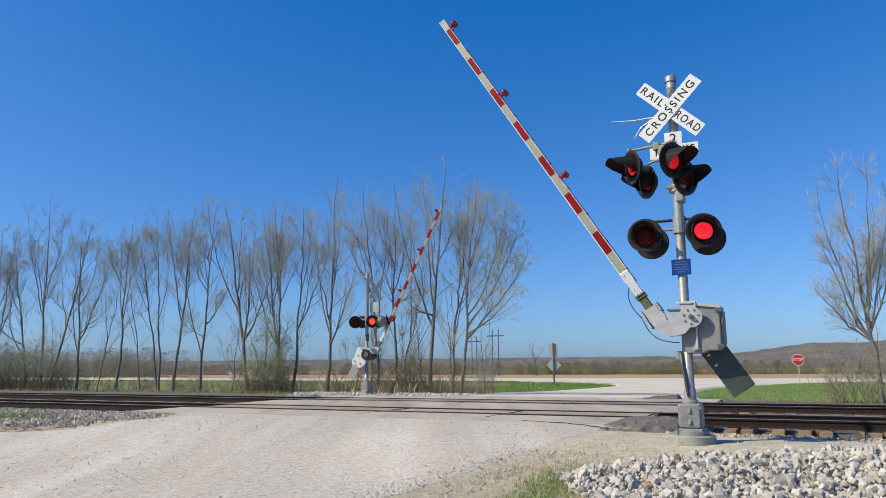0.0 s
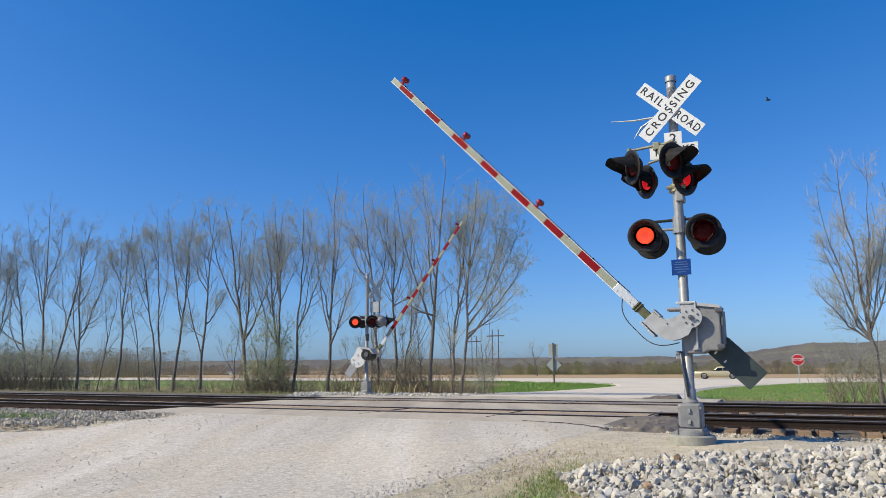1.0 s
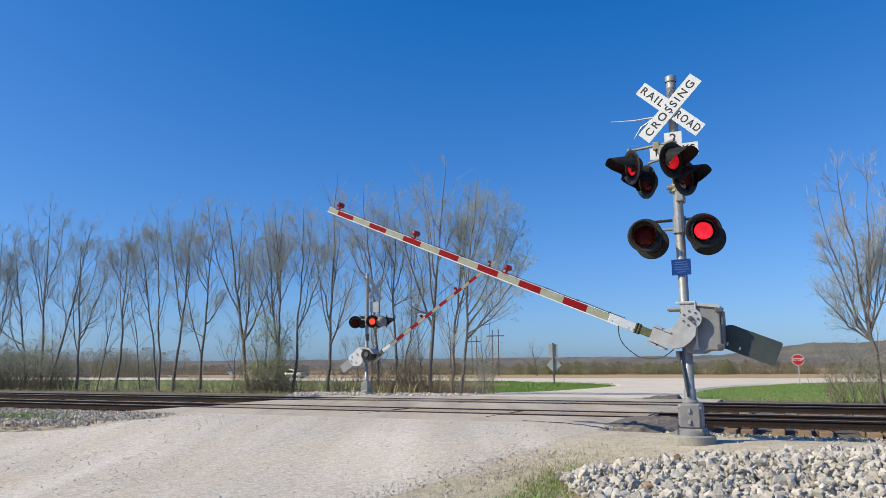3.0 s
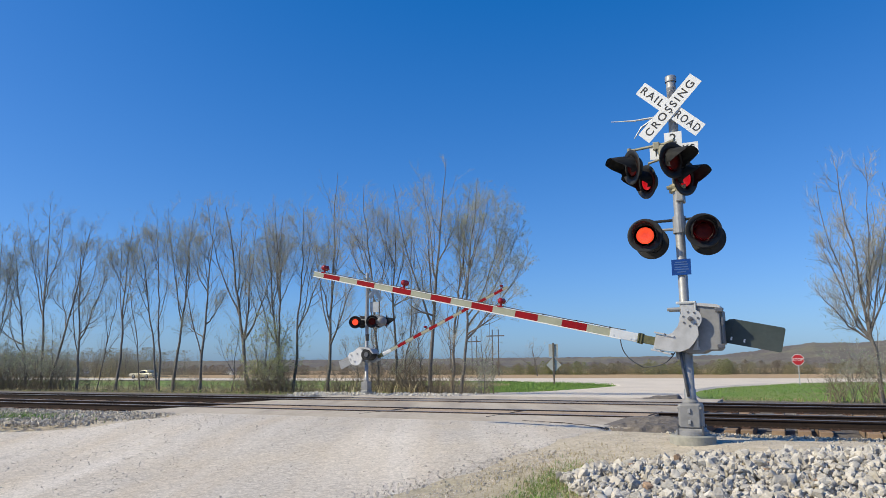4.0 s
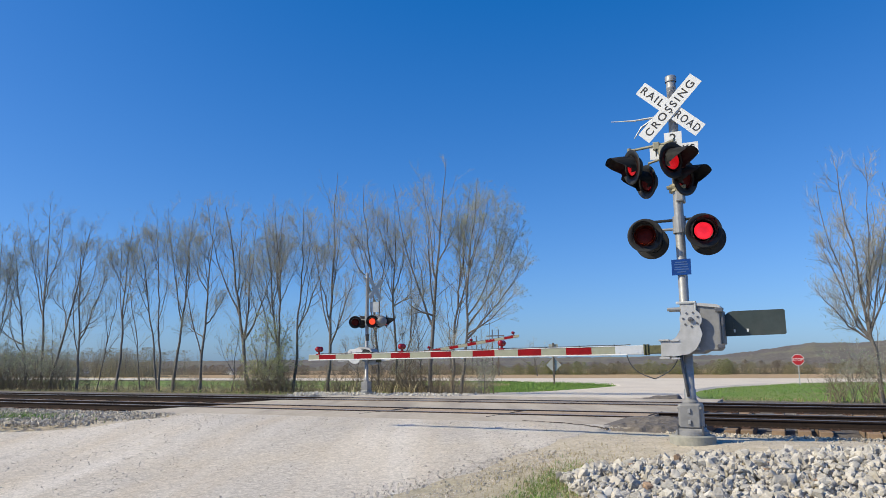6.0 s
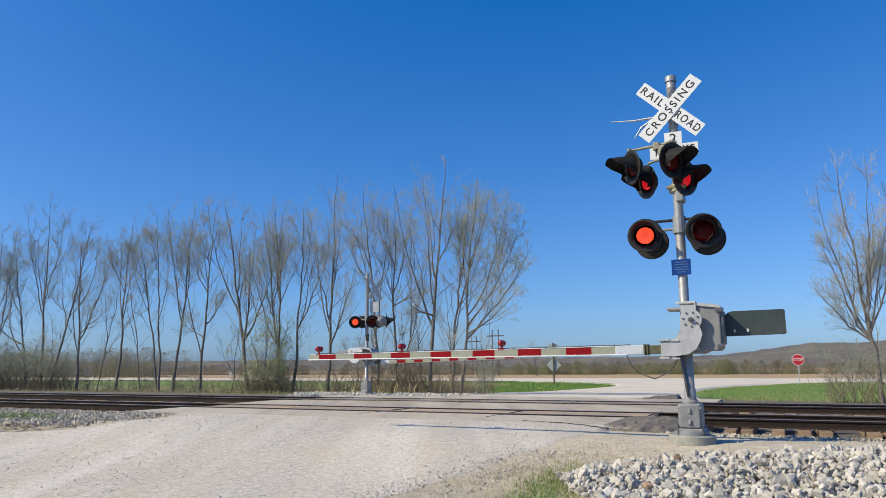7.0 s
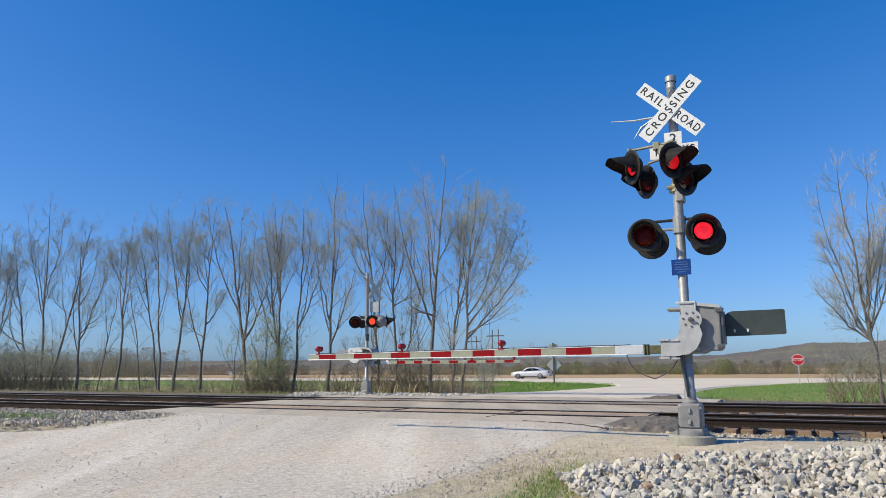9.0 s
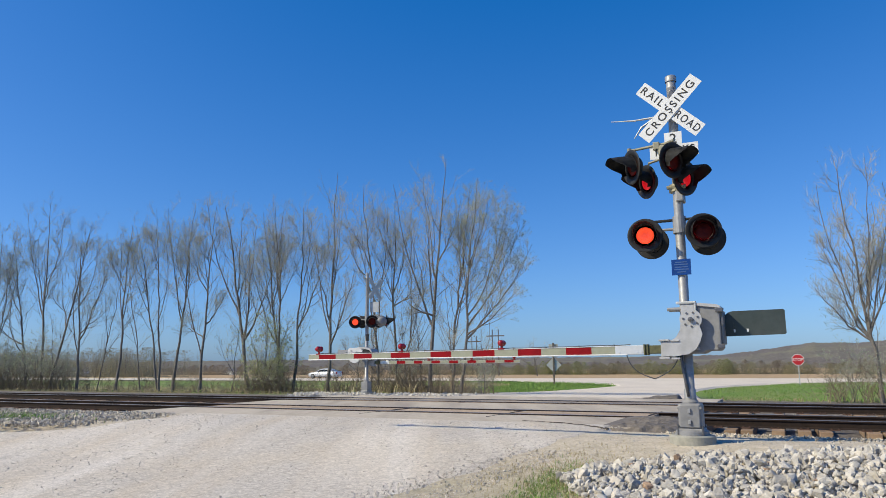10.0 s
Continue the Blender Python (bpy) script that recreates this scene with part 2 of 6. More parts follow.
def lathe(bm, profile, sides=24, m=None, closed=False):
    """Turns (radius, height) pairs about z."""
    rings = []
    for r, z in profile:
        if r < 1e-5:
            rings.append([bm.verts.new((0, 0, z))])
        else:
            rings.append([bm.verts.new((r * math.cos(k * math.tau / sides), r * math.sin(k * math.tau / sides), z)) for k in range(sides)])
    pairs = list(zip(rings, rings[1:]))
    if closed:
        pairs.append((rings[-1], rings[0]))
    for a, b in pairs:
        for k in range(sides):
            j = (k + 1) % sides
            if len(a) == 1 and len(b) == 1:
                continue
            if len(a) == 1:
                bm.faces.new((a[0], b[j], b[k]))
            elif len(b) == 1:
                bm.faces.new((a[k], a[j], b[0]))
            else:
                bm.faces.new((a[k], a[j], b[j], b[k]))
    vs = [v for r in rings for v in r]
    if m is not None:
        bmesh.ops.transform(bm, matrix=m, verts=vs)
    return vs


def slab(bm, outline, y0, y1, m=None):
    """Extrudes an outline of (x, z) from y0 to y1."""
    front = [bm.verts.new((x, y0, z)) for x, z in outline]
    back = [bm.verts.new((x, y1, z)) for x, z in outline]
    bm.faces.new(front)
    bm.faces.new(back[::-1])
    for i in range(len(outline)):
        j = (i + 1) % len(outline)
        bm.faces.new((front[j], front[i], back[i], back[j]))
    if m is not None:
        bmesh.ops.transform(bm, matrix=m, verts=front + back)
    bmesh.ops.recalc_face_normals(bm, faces=bm.faces[:])
    return front + back


def raw(name, verts, faces, material):
    me = bpy.data.meshes.new(name)
    me.from_pydata(verts, [], faces)
    me.materials.append(material)
    me.update()
    return me


def letters(name, text, size, material, parent, at, spread=1.0, wide=0.0):
    """Flat letters with a little depth, as one mesh."""
    cu = bpy.data.curves.new(name, "FONT")
    cu.body, cu.size, cu.extrude = text, size, 0.001
    cu.align_x, cu.align_y, cu.space_character = "CENTER", "CENTER", spread
    cu.offset = 0.0018
    tmp = new(name, cu)
    me = bpy.data.meshes.new_from_object(tmp.evaluated_get(bpy.context.evaluated_depsgraph_get()))
    bpy.data.objects.remove(tmp)
    me.materials.clear()
    me.materials.append(material)
    across = max(v.co.x for v in me.vertices) - min(v.co.x for v in me.vertices)
    k = wide / across if wide else 1.0
    for v in me.vertices:
        v.co.x *= k
    ob = new(name, me)
    ob.parent = parent
    ob.matrix_local = at
    return ob


Rnd = random.Random(7)


# ---- ground ----
def smooth(a, b, x):
    t = min(1.0, max(0.0, (x - a) / (b - a)))
    return t * t * (3 - 2 * t)


def lerp_table(table, x):
    for (x0, y0), (x1, y1) in zip(table, table[1:]):
        if x <= x1:
            t = max(0.0, (x - x0) / (x1 - x0))
            return y0 + (y1 - y0) * t
    return table[-1][1]


PROFILE = [(-60, -1.0), (0, -0.58), (4, -0.55), (8, -0.36), (11, -0.04), (12.5, -0.035), (13.3, -0.19), (13.9, -0.33), (15.2, -0.38), (24, -0.38),
           (25.2, -0.14), (27.5, -0.12), (31, -0.38), (38, -0.52), (96, -0.56), (260, -1.55), (3000, -1.55)]


def height(u, n):
    z = lerp_table(PROFILE, n)
    inside = smooth(-17.5, -15.6, u) * (1 - smooth(-2.6, -1.6, u)) * smooth(12.5, 13.5, n) * (1 - smooth(25.0, 27.0, n))
    z = z * (1 - inside) + inside * -0.14
    if n < 20:
        z += 0.025 * noise.noise(Vector((u * 0.5, n * 0.5, 0)))
    elif n > 27:
        z += 0.10 * noise.noise(Vector((u * 0.09, n * 0.09, 3))) * smooth(27, 34, n)
    return z


def sheet(us, ns, lift=0.0, zf=None):
    """A grid over u and n that follows the ground."""
    zf = zf or height
    verts = [un(u, n, zf(u, n) + lift) for n in ns for u in us]
    w = len(us)
    faces = [(j * w + i, j * w + i + 1, (j + 1) * w + i + 1, (j + 1) * w + i) for j in range(len(ns) - 1) for i in range(w - 1)]
    return verts, faces


def span(a, b, step):
    k = max(1, round((b - a) / step))
    return [a + (b - a) * i / k for i in range(k + 1)]


def ground_material():
    m = bpy.data.materials.new("ground_cover")
    m.use_nodes = True
    nt = m.node_tree
    b = nt.nodes["Principled BSDF"]
    b.inputs["Roughness"].default_value = 0.95
    b.inputs["Specular IOR Level"].default_value = 0.2
    geo = nt.nodes.new("ShaderNodeNewGeometry")
    dot = nt.nodes.new("ShaderNodeVectorMath")
    dot.operation = "DOT_PRODUCT"
    nt.links.new(geo.outputs["Position"], dot.inputs[0])
    dot.inputs[1].default_value = N

    def noise_at(scale, detail=6.0):
        t = node(nt, "ShaderNodeTexNoise", Scale=scale, Detail=detail, Roughness=0.65)
        nt.links.new(geo.outputs["Position"], t.inputs["Vector"])
        return t.outputs[0]

    def tone(c1, c2, scale, lo=0.35, hi=0.65):
        mr = nt.nodes.new("ShaderNodeMapRange")
        mr.inputs[1].default_value, mr.inputs[2].default_value = lo, hi
        nt.links.new(noise_at(scale), mr.inputs[0])
        return blend(mr.outputs[0], c1, c2)

    def blend(fac, a, c):
        mx = nt.nodes.new("ShaderNodeMix")
        mx.data_type = "RGBA"
        nt.links.new(fac, mx.inputs[0])
        for sock, val in ((mx.inputs[6], a), (mx.inputs[7], c)):
            if isinstance(val, tuple):
                sock.default_value = (*val, 1)
            else:
                nt.links.new(val, sock)
        return mx.outputs[2]

    def mask(a, c, wobble, scale):
        wob = nt.nodes.new("ShaderNodeMath")
        wob.operation = "MULTIPLY_ADD"
        wob.inputs[1].default_value = wobble
        nt.links.new(noise_at(scale), wob.inputs[0])
        nt.links.new(dot.outputs["Value"], wob.inputs[2])
        mr = nt.nodes.new("ShaderNodeMapRange")
        mr.inputs[1].default_value, mr.inputs[2].default_value = a + wobble / 2, c + wobble / 2
        nt.links.new(wob.outputs[0], mr.inputs[0])
        return mr.outputs[0]

    soil = blend(mask(7.2, 9.6, 2.5, 0.9), tone((0.34, 0.31, 0.20), (0.46, 0.40, 0.30), 1.6), tone((0.56, 0.49, 0.385), (0.46, 0.40, 0.305), 2.2))
    bed = tone((0.22, 0.195, 0.17), (0.08, 0.068, 0.058), 6.0)
    grass = tone(tone((0.12, 0.21, 0.045), (0.18, 0.25, 0.065), 0.8), tone((0.30, 0.27, 0.13), (0.22, 0.23, 0.09), 1.5), 0.12, 0.48, 0.68)
    field = tone((0.46, 0.325, 0.185), (0.39, 0.275, 0.155), 0.05)
    c = blend(mask(13.0, 14.2, 0.8, 1.0), soil, bed)
    along = nt.nodes.new("ShaderNodeVectorMath")
    along.operation = "DOT_PRODUCT"
    nt.links.new(geo.outputs["Position"], along.inputs[0])
    along.inputs[1].default_value = U
    side = nt.nodes.new("ShaderNodeMapRange")
    side.inputs[1].default_value, side.inputs[2].default_value = -27.0, -21.0
    nt.links.new(along.outputs["Value"], side.inputs[0])
    dead = tone((0.27, 0.235, 0.12), (0.21, 0.20, 0.085), 0.9)
    grass = blend(side.outputs[0], blend(mask(44.0, 52.0, 6.0, 0.2), dead, grass), grass)
    c = blend(mask(26.4, 28.2, 1.5, 0.6), c, grass)
    c = blend(mask(99.0, 101.0, 2.0, 0.1), c, field)
    nt.links.new(c, b.inputs["Base Color"])
    bp = node(nt, "ShaderNodeBump", Strength=0.5, Distance=0.03)
    nt.links.new(noise_at(18.0), bp.inputs["Height"])
    nt.links.new(bp.outputs[0], b.inputs["Normal"])
    return m


GROUND = speckle(speckle(ground_material(), 34.0, 0.84, 1.10), 9.0, 0.92, 1.06)
us = [-3200, -1500, -700, -350, -200, -120] + span(-80, -24, 4) + span(-23, 10, 0.5) + span(11, 41, 5) + [60, 90, 140, 220, 400, 800, 1600, 3200]
ns = [-900, -300, -100, -40, -15, -5, 0, 3] + span(5, 15.5, 0.5) + span(16, 24, 2) + span(24.6, 40, 0.7) + span(42, 98, 4) + [110, 130, 160, 200, 260, 340, 500, 800, 1300, 2200, 4200]
v, f = sheet(us, ns)
ground = tagged(new("ground", raw("ground", v, f, GROUND)), "sandy soil, grass verge and bare brown field", "ground", kind="structure")

# gravel road on the near side
GRAVEL = mat("pale_gravel", (0.60, 0.55, 0.485), (0.45, 0.41, 0.36), 16, 0.95, 0, 0.6, 45, stain=(0.56, 0.485, 0.385), stain_scale=0.35, stain_amount=0.75, coords="World", detail=8, spec=0.12)
streaks(GRAVEL, radians(38), (0.57, 0.48, 0.37), 0.8, 0.6, 0.07)
streaks(GRAVEL, radians(30), (0.67, 0.62, 0.555), 0.85, 0.7, 0.06)
speckle(GRAVEL, 42.0, 0.82, 1.12)
speckle(GRAVEL, 16.0, 0.90, 1.06)
EDGE = [(-12, -6.5), (4, -4.8), (7.5, -4.0), (9.5, -3.5), (11.2, -3.0), (12.4, -2.9), (13.6, -2.7)]


def gravel_z(u, n):
    z = lerp_table([(-60, -1.0), (0, -0.58), (4, -0.54), (8, -0.34), (11, -0.045), (13.6, -0.022)], n) + 0.018
    return z + 0.022 * noise.noise(Vector((u * 0.35, n * 0.35, 0))) * (1 - smooth(12.4, 13.5, n))


verts, faces = [], []
rows = span(-12, 13.6, 0.4)
cols = 44
for n in rows:
    right = lerp_table(EDGE, n) + 0.22 * noise.noise(Vector((n * 1.4, 2, 0)))
    left = lerp_table([(-12, -60), (7.0, -44), (8.9, -17.5), (9.4, -14.7), (10.2, -13.2), (11.0, -12.95), (12.0, -13.0), (12.8, -13.3), (13.6, -13.9)], n) + 0.2 * noise.noise(Vector((n * 1.2, 9, 0)))
    for i in range(cols + 1):
        t = i / cols
        u = left + (right - left) * t
        z = gravel_z(u, n)
        if i in (0, cols):
            z = min(z, height(u, n) - 0.02)
        verts.append(un(u, n, z))
for j in range(len(rows) - 1):
    for i in range(cols):
        a = j * (cols + 1) + i
        faces.append((a, a + 1, a + cols + 2, a + cols + 1))
road = tagged(new("road_gravel", raw("road_gravel", verts, faces, GRAVEL)), "pale crushed limestone gravel road with faint wheel tracks", "road", kind="structure")


# road beyond the crossing, and the highway
def strip(name, table, material, label, z_lift, zf=None, sub=26):
    """A road surface between a left and a right edge: rows of (n, left u, right u)."""
    verts, faces = [], []
    rows = span(table[0][0], table[-1][0], 0.8 if table[-1][0] < 75 else 3.0)
    for n in rows:
        l = lerp_table([(a, b) for a, b, _ in table], n) + 0.25 * noise.noise(Vector((n * 0.8, 4, 1)))
        r = lerp_table([(a, c) for a, _, c in table], n) + 0.25 * noise.noise(Vector((n * 0.8, 7, 1)))
        for i in range(sub + 1):
            u = l + (r - l) * i / sub
            z = (zf or height)(u, n) + z_lift
            if i in (0, sub) and z_lift >= 0:
                z = min(z, height(u, n) - 0.03)
            verts.append(un(u, n, z))
    for j in range(len(rows) - 1):
        for i in range(sub):
            a = j * (sub + 1) + i
            faces.append((a, a + 1, a + sub + 2, a + sub + 1))
    return tagged(new(name, raw(name, verts, faces, material)), label, "road", kind="structure")


CHIPSEAL = mat("bleached_chipseal", (0.68, 0.605, 0.505), (0.58, 0.515, 0.43), 5, 0.95, 0, 0.3, 40, stain=(0.46, 0.41, 0.35), stain_scale=0.25, stain_amount=0.5, coords="World", spec=0.12)


def beyond_z(u, n):
    return lerp_table([(24, -0.02), (27, -0.04), (34, -0.25), (42, -0.42), (96, -0.44)], n)


strip("road_beyond", [(25.4, -16.2, -2.2), (30, -15.8, -2.9), (35.7, -15.2, -3.7), (48.6, -12.6, -5.3), (56, -12.0, -4.4), (60, -12.6, -3.4),
                      (64, -15.5, -2.2), (69, -20, -0.4), (74, -27, 4), (76, -31, 7)], CHIPSEAL, "sun-bleached chip-seal road running to a junction", 0.0, beyond_z)
highway = strip("highway", [(74, -420, 420), (93, -420, 420)], CHIPSEAL, "pale two-lane highway beyond the grass", 0.0, lambda u, n: -0.435 - 0.0006 * max(0, -u - 20), 80)

# ---- crossing surface ----
RAILS = [16.09, 17.60, 21.26, 22.77]
crossing = thing("crossing", "worn asphalt and timber road crossing over two tracks", "level crossing", TRACK, kind="structure")
bm = bmesh.new()
box(bm, -15.9, -2.5, 13.3, 15.78, -0.30, -0.020)
box(bm, -16.3, -2.2, 18.1, 20.75, -0.30, -0.026)
box(bm, -16.6, -2.0, 23.25, 25.8, -0.30, -0.028)
part("asphalt_apron", bm, ASPHALT, crossing, "patched pale asphalt apron")
joints = [-15.7, -12.7, -9.4, -6.1, -2.75]
for na, nb in ((15.795, 16.02), (16.20, 17.49), (17.68, 18.09), (20.77, 21.19), (21.37, 22.66), (22.85, 23.24)):
    for a, b in zip(joints, joints[1:]):
        bm = bmesh.new()
        box(bm, a + 0.025 + 0.03 * (na > 20), b - 0.025, na, nb, -0.2, -0.026 + Rnd.uniform(-0.006, 0.004))
        part("crossing_panel", bm, TIMBER if nb - na < 0.5 or na < 17 else PANEL, crossing)
bm = bmesh.new()
for r in RAILS:
    box(bm, -15.75, -2.7, r - 0.13, r + 0.13, -0.2, -0.075)
part("flangeway", bm, DARK_TAR, crossing, "dark tarred flangeway beside the rails")
bm = bmesh.new()
for (u0, n0, u1, n1) in ((-9.4, 15.0, -9.36, 18.0), (-6.1, 15.0, -6.07, 18.0), (-2.95, 13.8, -2.8, 18.1)):
    pts = []
    for k in range(8):
        pts.append(Vector((u0 + (u1 - u0) * k / 7 + Rnd.uniform(-0.03, 0.03), n0 + (n1 - n0) * k / 7, -0.022)))
    tube(bm, pts, [0.008 + Rnd.uniform(0, 0.010) for _ in pts], 5)
part("tar_crack", bm, DARK_TAR, crossing, "dark cracks across the crossing")
for u0, n0, u1, n1, thick in ((-4.9, 13.95, -2.9, 12.75, 0.022),):
    bm = bmesh.new()
    pts = []
    for k in range(46):
        t = k / 45
        u, n = u0 + (u1 - u0) * t, n0 + (n1 - n0) * t + 0.10 * noise.noise(Vector((t * 9, u0, 0))) + 0.25 * math.sin(t * math.pi)
        pts.append(Vector((u, n, max(gravel_z(u, min(n, 13.6)) + 0.004, -0.017))))
    tube(bm, pts, [thick * (0.25 + 0.75 * k / 45) * Rnd.uniform(0.5, 1.2) for k in range(46)], 5)
    part("tar_crack", bm, DARK_TAR, crossing, "dark cracked edge of the apron")
# broken asphalt lip on the far side
verts, faces = [], []
mu, mn = span(-5.2, -3.2, 0.08), span(24.9, 26.1, 0.08)
for n in mn:
    for u in mu:
        rim = smooth(-5.2, -3.6, u + 0.3 * noise.noise(Vector((n * 2, 1, 0)))) * (1 - smooth(-3.4, -3.2, u)) * smooth(24.9, 25.2, n) * (1 - smooth(25.7, 26.1, n))
        verts.append(Vector((u, n, -0.09 + rim * (0.17 + 0.06 * noise.noise(Vector((u * 4, n * 4, 3))) + 0.03 * noise.noise(Vector((u * 13, n * 13, 3)))))))
w = len(mu)
for j in range(len(mn) - 1):
    for i in range(w - 1):
        faces.append((j * w + i, j * w + i + 1, (j + 1) * w + i + 1, (j + 1) * w + i))
lip = new("broken_lip", raw("broken_lip", verts, faces, mat("dark_broken_asphalt", (0.15, 0.13, 0.115), (0.09, 0.08, 0.07), 9, 0.95, 0, 0.6, 30)))
lip.parent = crossing
tagged(lip, "dark broken asphalt lip")
# broken asphalt shoulder at the right-hand end of the apron
verts, faces = [], []
mu, mn = span(-3.15, -0.9, 0.05), span(12.75, 15.75, 0.06)
for n in mn:
    for u in mu:
        rim = smooth(12.75, 13.5, n + 0.25 * noise.noise(Vector((u * 3, 0, 2)))) * (1 - smooth(-2.3, -1.0, u + 0.3 * noise.noise(Vector((n * 2.2, 3, 0)))))
        rough = 0.055 * noise.noise(Vector((u * 3.5, n * 3.5, 1))) + 0.03 * noise.noise(Vector((u * 11, n * 11, 4))) + 0.012 * noise.noise(Vector((u * 31, n * 31, 7)))
        keep = smooth(-3.15, -2.7, u)
        verts.append(Vector((u, n, -0.34 + rim * 0.36 - 0.02 * (1 - keep) + rough * rim * keep)))
w = len(mu)
for j in range(len(mn) - 1):
    for i in range(w - 1):
        faces.append((j * w + i, j * w + i + 1, (j + 1) * w + i + 1, (j + 1) * w + i))
mound = new("broken_edge", raw("broken_edge", verts, faces, mat("crumbled_asphalt", (0.20, 0.175, 0.15), (0.11, 0.095, 0.08), 9, 0.95, 0, 0.6, 30)))
mound.parent = crossing
tagged(mound, "crumbled asphalt edge")


# ---- tracks ----
def rail_profile():
    """Foot, web and head in (n, z), the running surface at 0."""
    return [(-0.07, -0.172), (0.07, -0.172), (0.07, -0.160), (0.012, -0.140), (0.009, -0.045), (0.035, -0.036), (0.036, -0.008),
            (0.026, 0.0), (-0.026, 0.0), (-0.036, -0.008), (-0.035, -0.036), (-0.009, -0.045), (-0.012, -0.140), (-0.07, -0.160)]


def track(n0, n1):
    t = thing("railway_track", "rusty steel rails spiked to weathered timber ties", "track", TRACK, group="tracks")
    for n in (n0, n1):
        prof = rail_profile()
        us_ = [-260, -60, -2, 60, 260]
        vs = [Vector((u, n + a, z)) for u in us_ for a, z in prof]
        k = len(prof)
        fs = [(i * k + j, (i + 1) * k + j, (i + 1) * k + (j + 1) % k, i * k + (j + 1) % k) for i in range(len(us_) - 1) for j in range(k)]
        me = raw("rail", vs, fs, RAIL)
        me.materials.append(RAIL_TOP)
        for p in me.polygons:
            zc = sum(vs[i].z for i in p.vertices) / 4
            if zc > -0.005:
                p.material_index = 1
        bm = bmesh.new()
        bm.from_mesh(me)
        bmesh.ops.recalc_face_normals(bm, faces=bm.faces[:])
        bm.to_mesh(me)
        bm.free()
        ob = new("rail", me)
        ob.parent = t
    bm = bmesh.new()
    box(bm, -0.115, 0.115, n0 - 0.55, n1 + 0.55, -0.36, -0.185, bevel=0.012)
    tie_me = mesh_of(bm, "tie", TIE)
    bm = bmesh.new()
    box(bm, -0.09, 0.09, -0.16, 0.16, -0.187, -0.168)
    for sx in (-0.06, 0.06):
        for sn in (-0.1, 0.1):
            box(bm, sx - 0.012, sx + 0.012, sn - 0.02, sn + 0.02, -0.17, -0.148)
    plate_me = mesh_of(bm, "tie_plate", SPIKE)
    u = -48.0
    while u < 14:
        if not -15.6 < u < -2.8:
            o = new("tie", tie_me)
            o.parent = t
            o.matrix_local = pose(u + Rnd.uniform(-0.03, 0.03), Rnd.uniform(-0.06, 0.06), Rnd.uniform(-0.01, 0.01), 0, 0, Rnd.uniform(-1, 1))
            if u > -30:
                for n in (n0, n1):
                    o2 = new("tie_plate", plate_me)
                    o2.parent = t
                    o2.matrix_local = pose(u, n, 0)
        u += 0.53
    return t


track(RAILS[0], RAILS[1])
track(RAILS[2], RAILS[3])


# ---- crossing signals ----
def lamp_head(parent, at, lit, ring=0.265, reach=0.30, label="black signal lamp with a round target and visor", shell=None):
    """A lamp that faces -y: bowl, round target, visor, and a red lens, glowing in front and dark behind, that can turn
    on its upright axis.
    """
    face = pose(0, 0, 0, 90)
    bm = bmesh.new()
    lathe(bm, [(0.165, -0.012), (0.165, 0.004), (ring - 0.012, 0.022), (ring, 0.018), (ring, 0.008), (ring - 0.02, 0.006), (0.172, -0.02)], 40, face)
    lathe(bm, [(0.168, 0.0), (0.17, -0.06), (0.15, -0.11), (0.09, -0.145), (0, -0.15)], 32, face)
    bmesh.ops.recalc_face_normals(bm, faces=bm.faces[:])
    head = part("lamp_head", bm, shell or BLACK, parent, label, at, smooth=True)
    bm = bmesh.new()
    rows_ = []
    for i in range(9):
        t = i / 8
        ring_ = []
        for k in range(25):
            a = radians(-35 + 250 * k / 24)
            cut = min(1.0, max(0.0, (0.6 - math.sin(a)) / 0.85)) ** 1.15
            yy = -0.02 - (reach - (reach - 0.09) * cut) * t
            rr = 0.185 - 0.012 * t
            ring_.append(bm.verts.new((rr * math.cos(a), yy, rr * math.sin(a) - 0.02 * t)))
        rows_.append(ring_)
    for a, b in zip(rows_, rows_[1:]):
        for k in range(24):
            bm.faces.new((a[k], a[k + 1], b[k + 1], b[k]))
    bmesh.ops.solidify(bm, geom=bm.faces[:], thickness=0.004)
    bmesh.ops.recalc_face_normals(bm, faces=bm.faces[:])
    part("visor", bm, HOOD, head, "sun-faded black visor", smooth=True)
    # two-faced disc, added so that turning it stands in for switching the LEDs
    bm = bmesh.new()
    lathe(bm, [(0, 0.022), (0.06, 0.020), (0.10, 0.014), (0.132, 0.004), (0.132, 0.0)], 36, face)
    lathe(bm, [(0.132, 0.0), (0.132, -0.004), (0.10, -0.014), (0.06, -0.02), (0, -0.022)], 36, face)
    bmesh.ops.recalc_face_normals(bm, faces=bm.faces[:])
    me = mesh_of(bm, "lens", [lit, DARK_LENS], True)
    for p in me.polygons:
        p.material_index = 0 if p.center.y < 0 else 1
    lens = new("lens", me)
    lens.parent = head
    tagged(lens, "round red signal lens, glowing on one face and dark on the other")
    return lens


LENS_A, LENS_B, ARMS = [], [], []


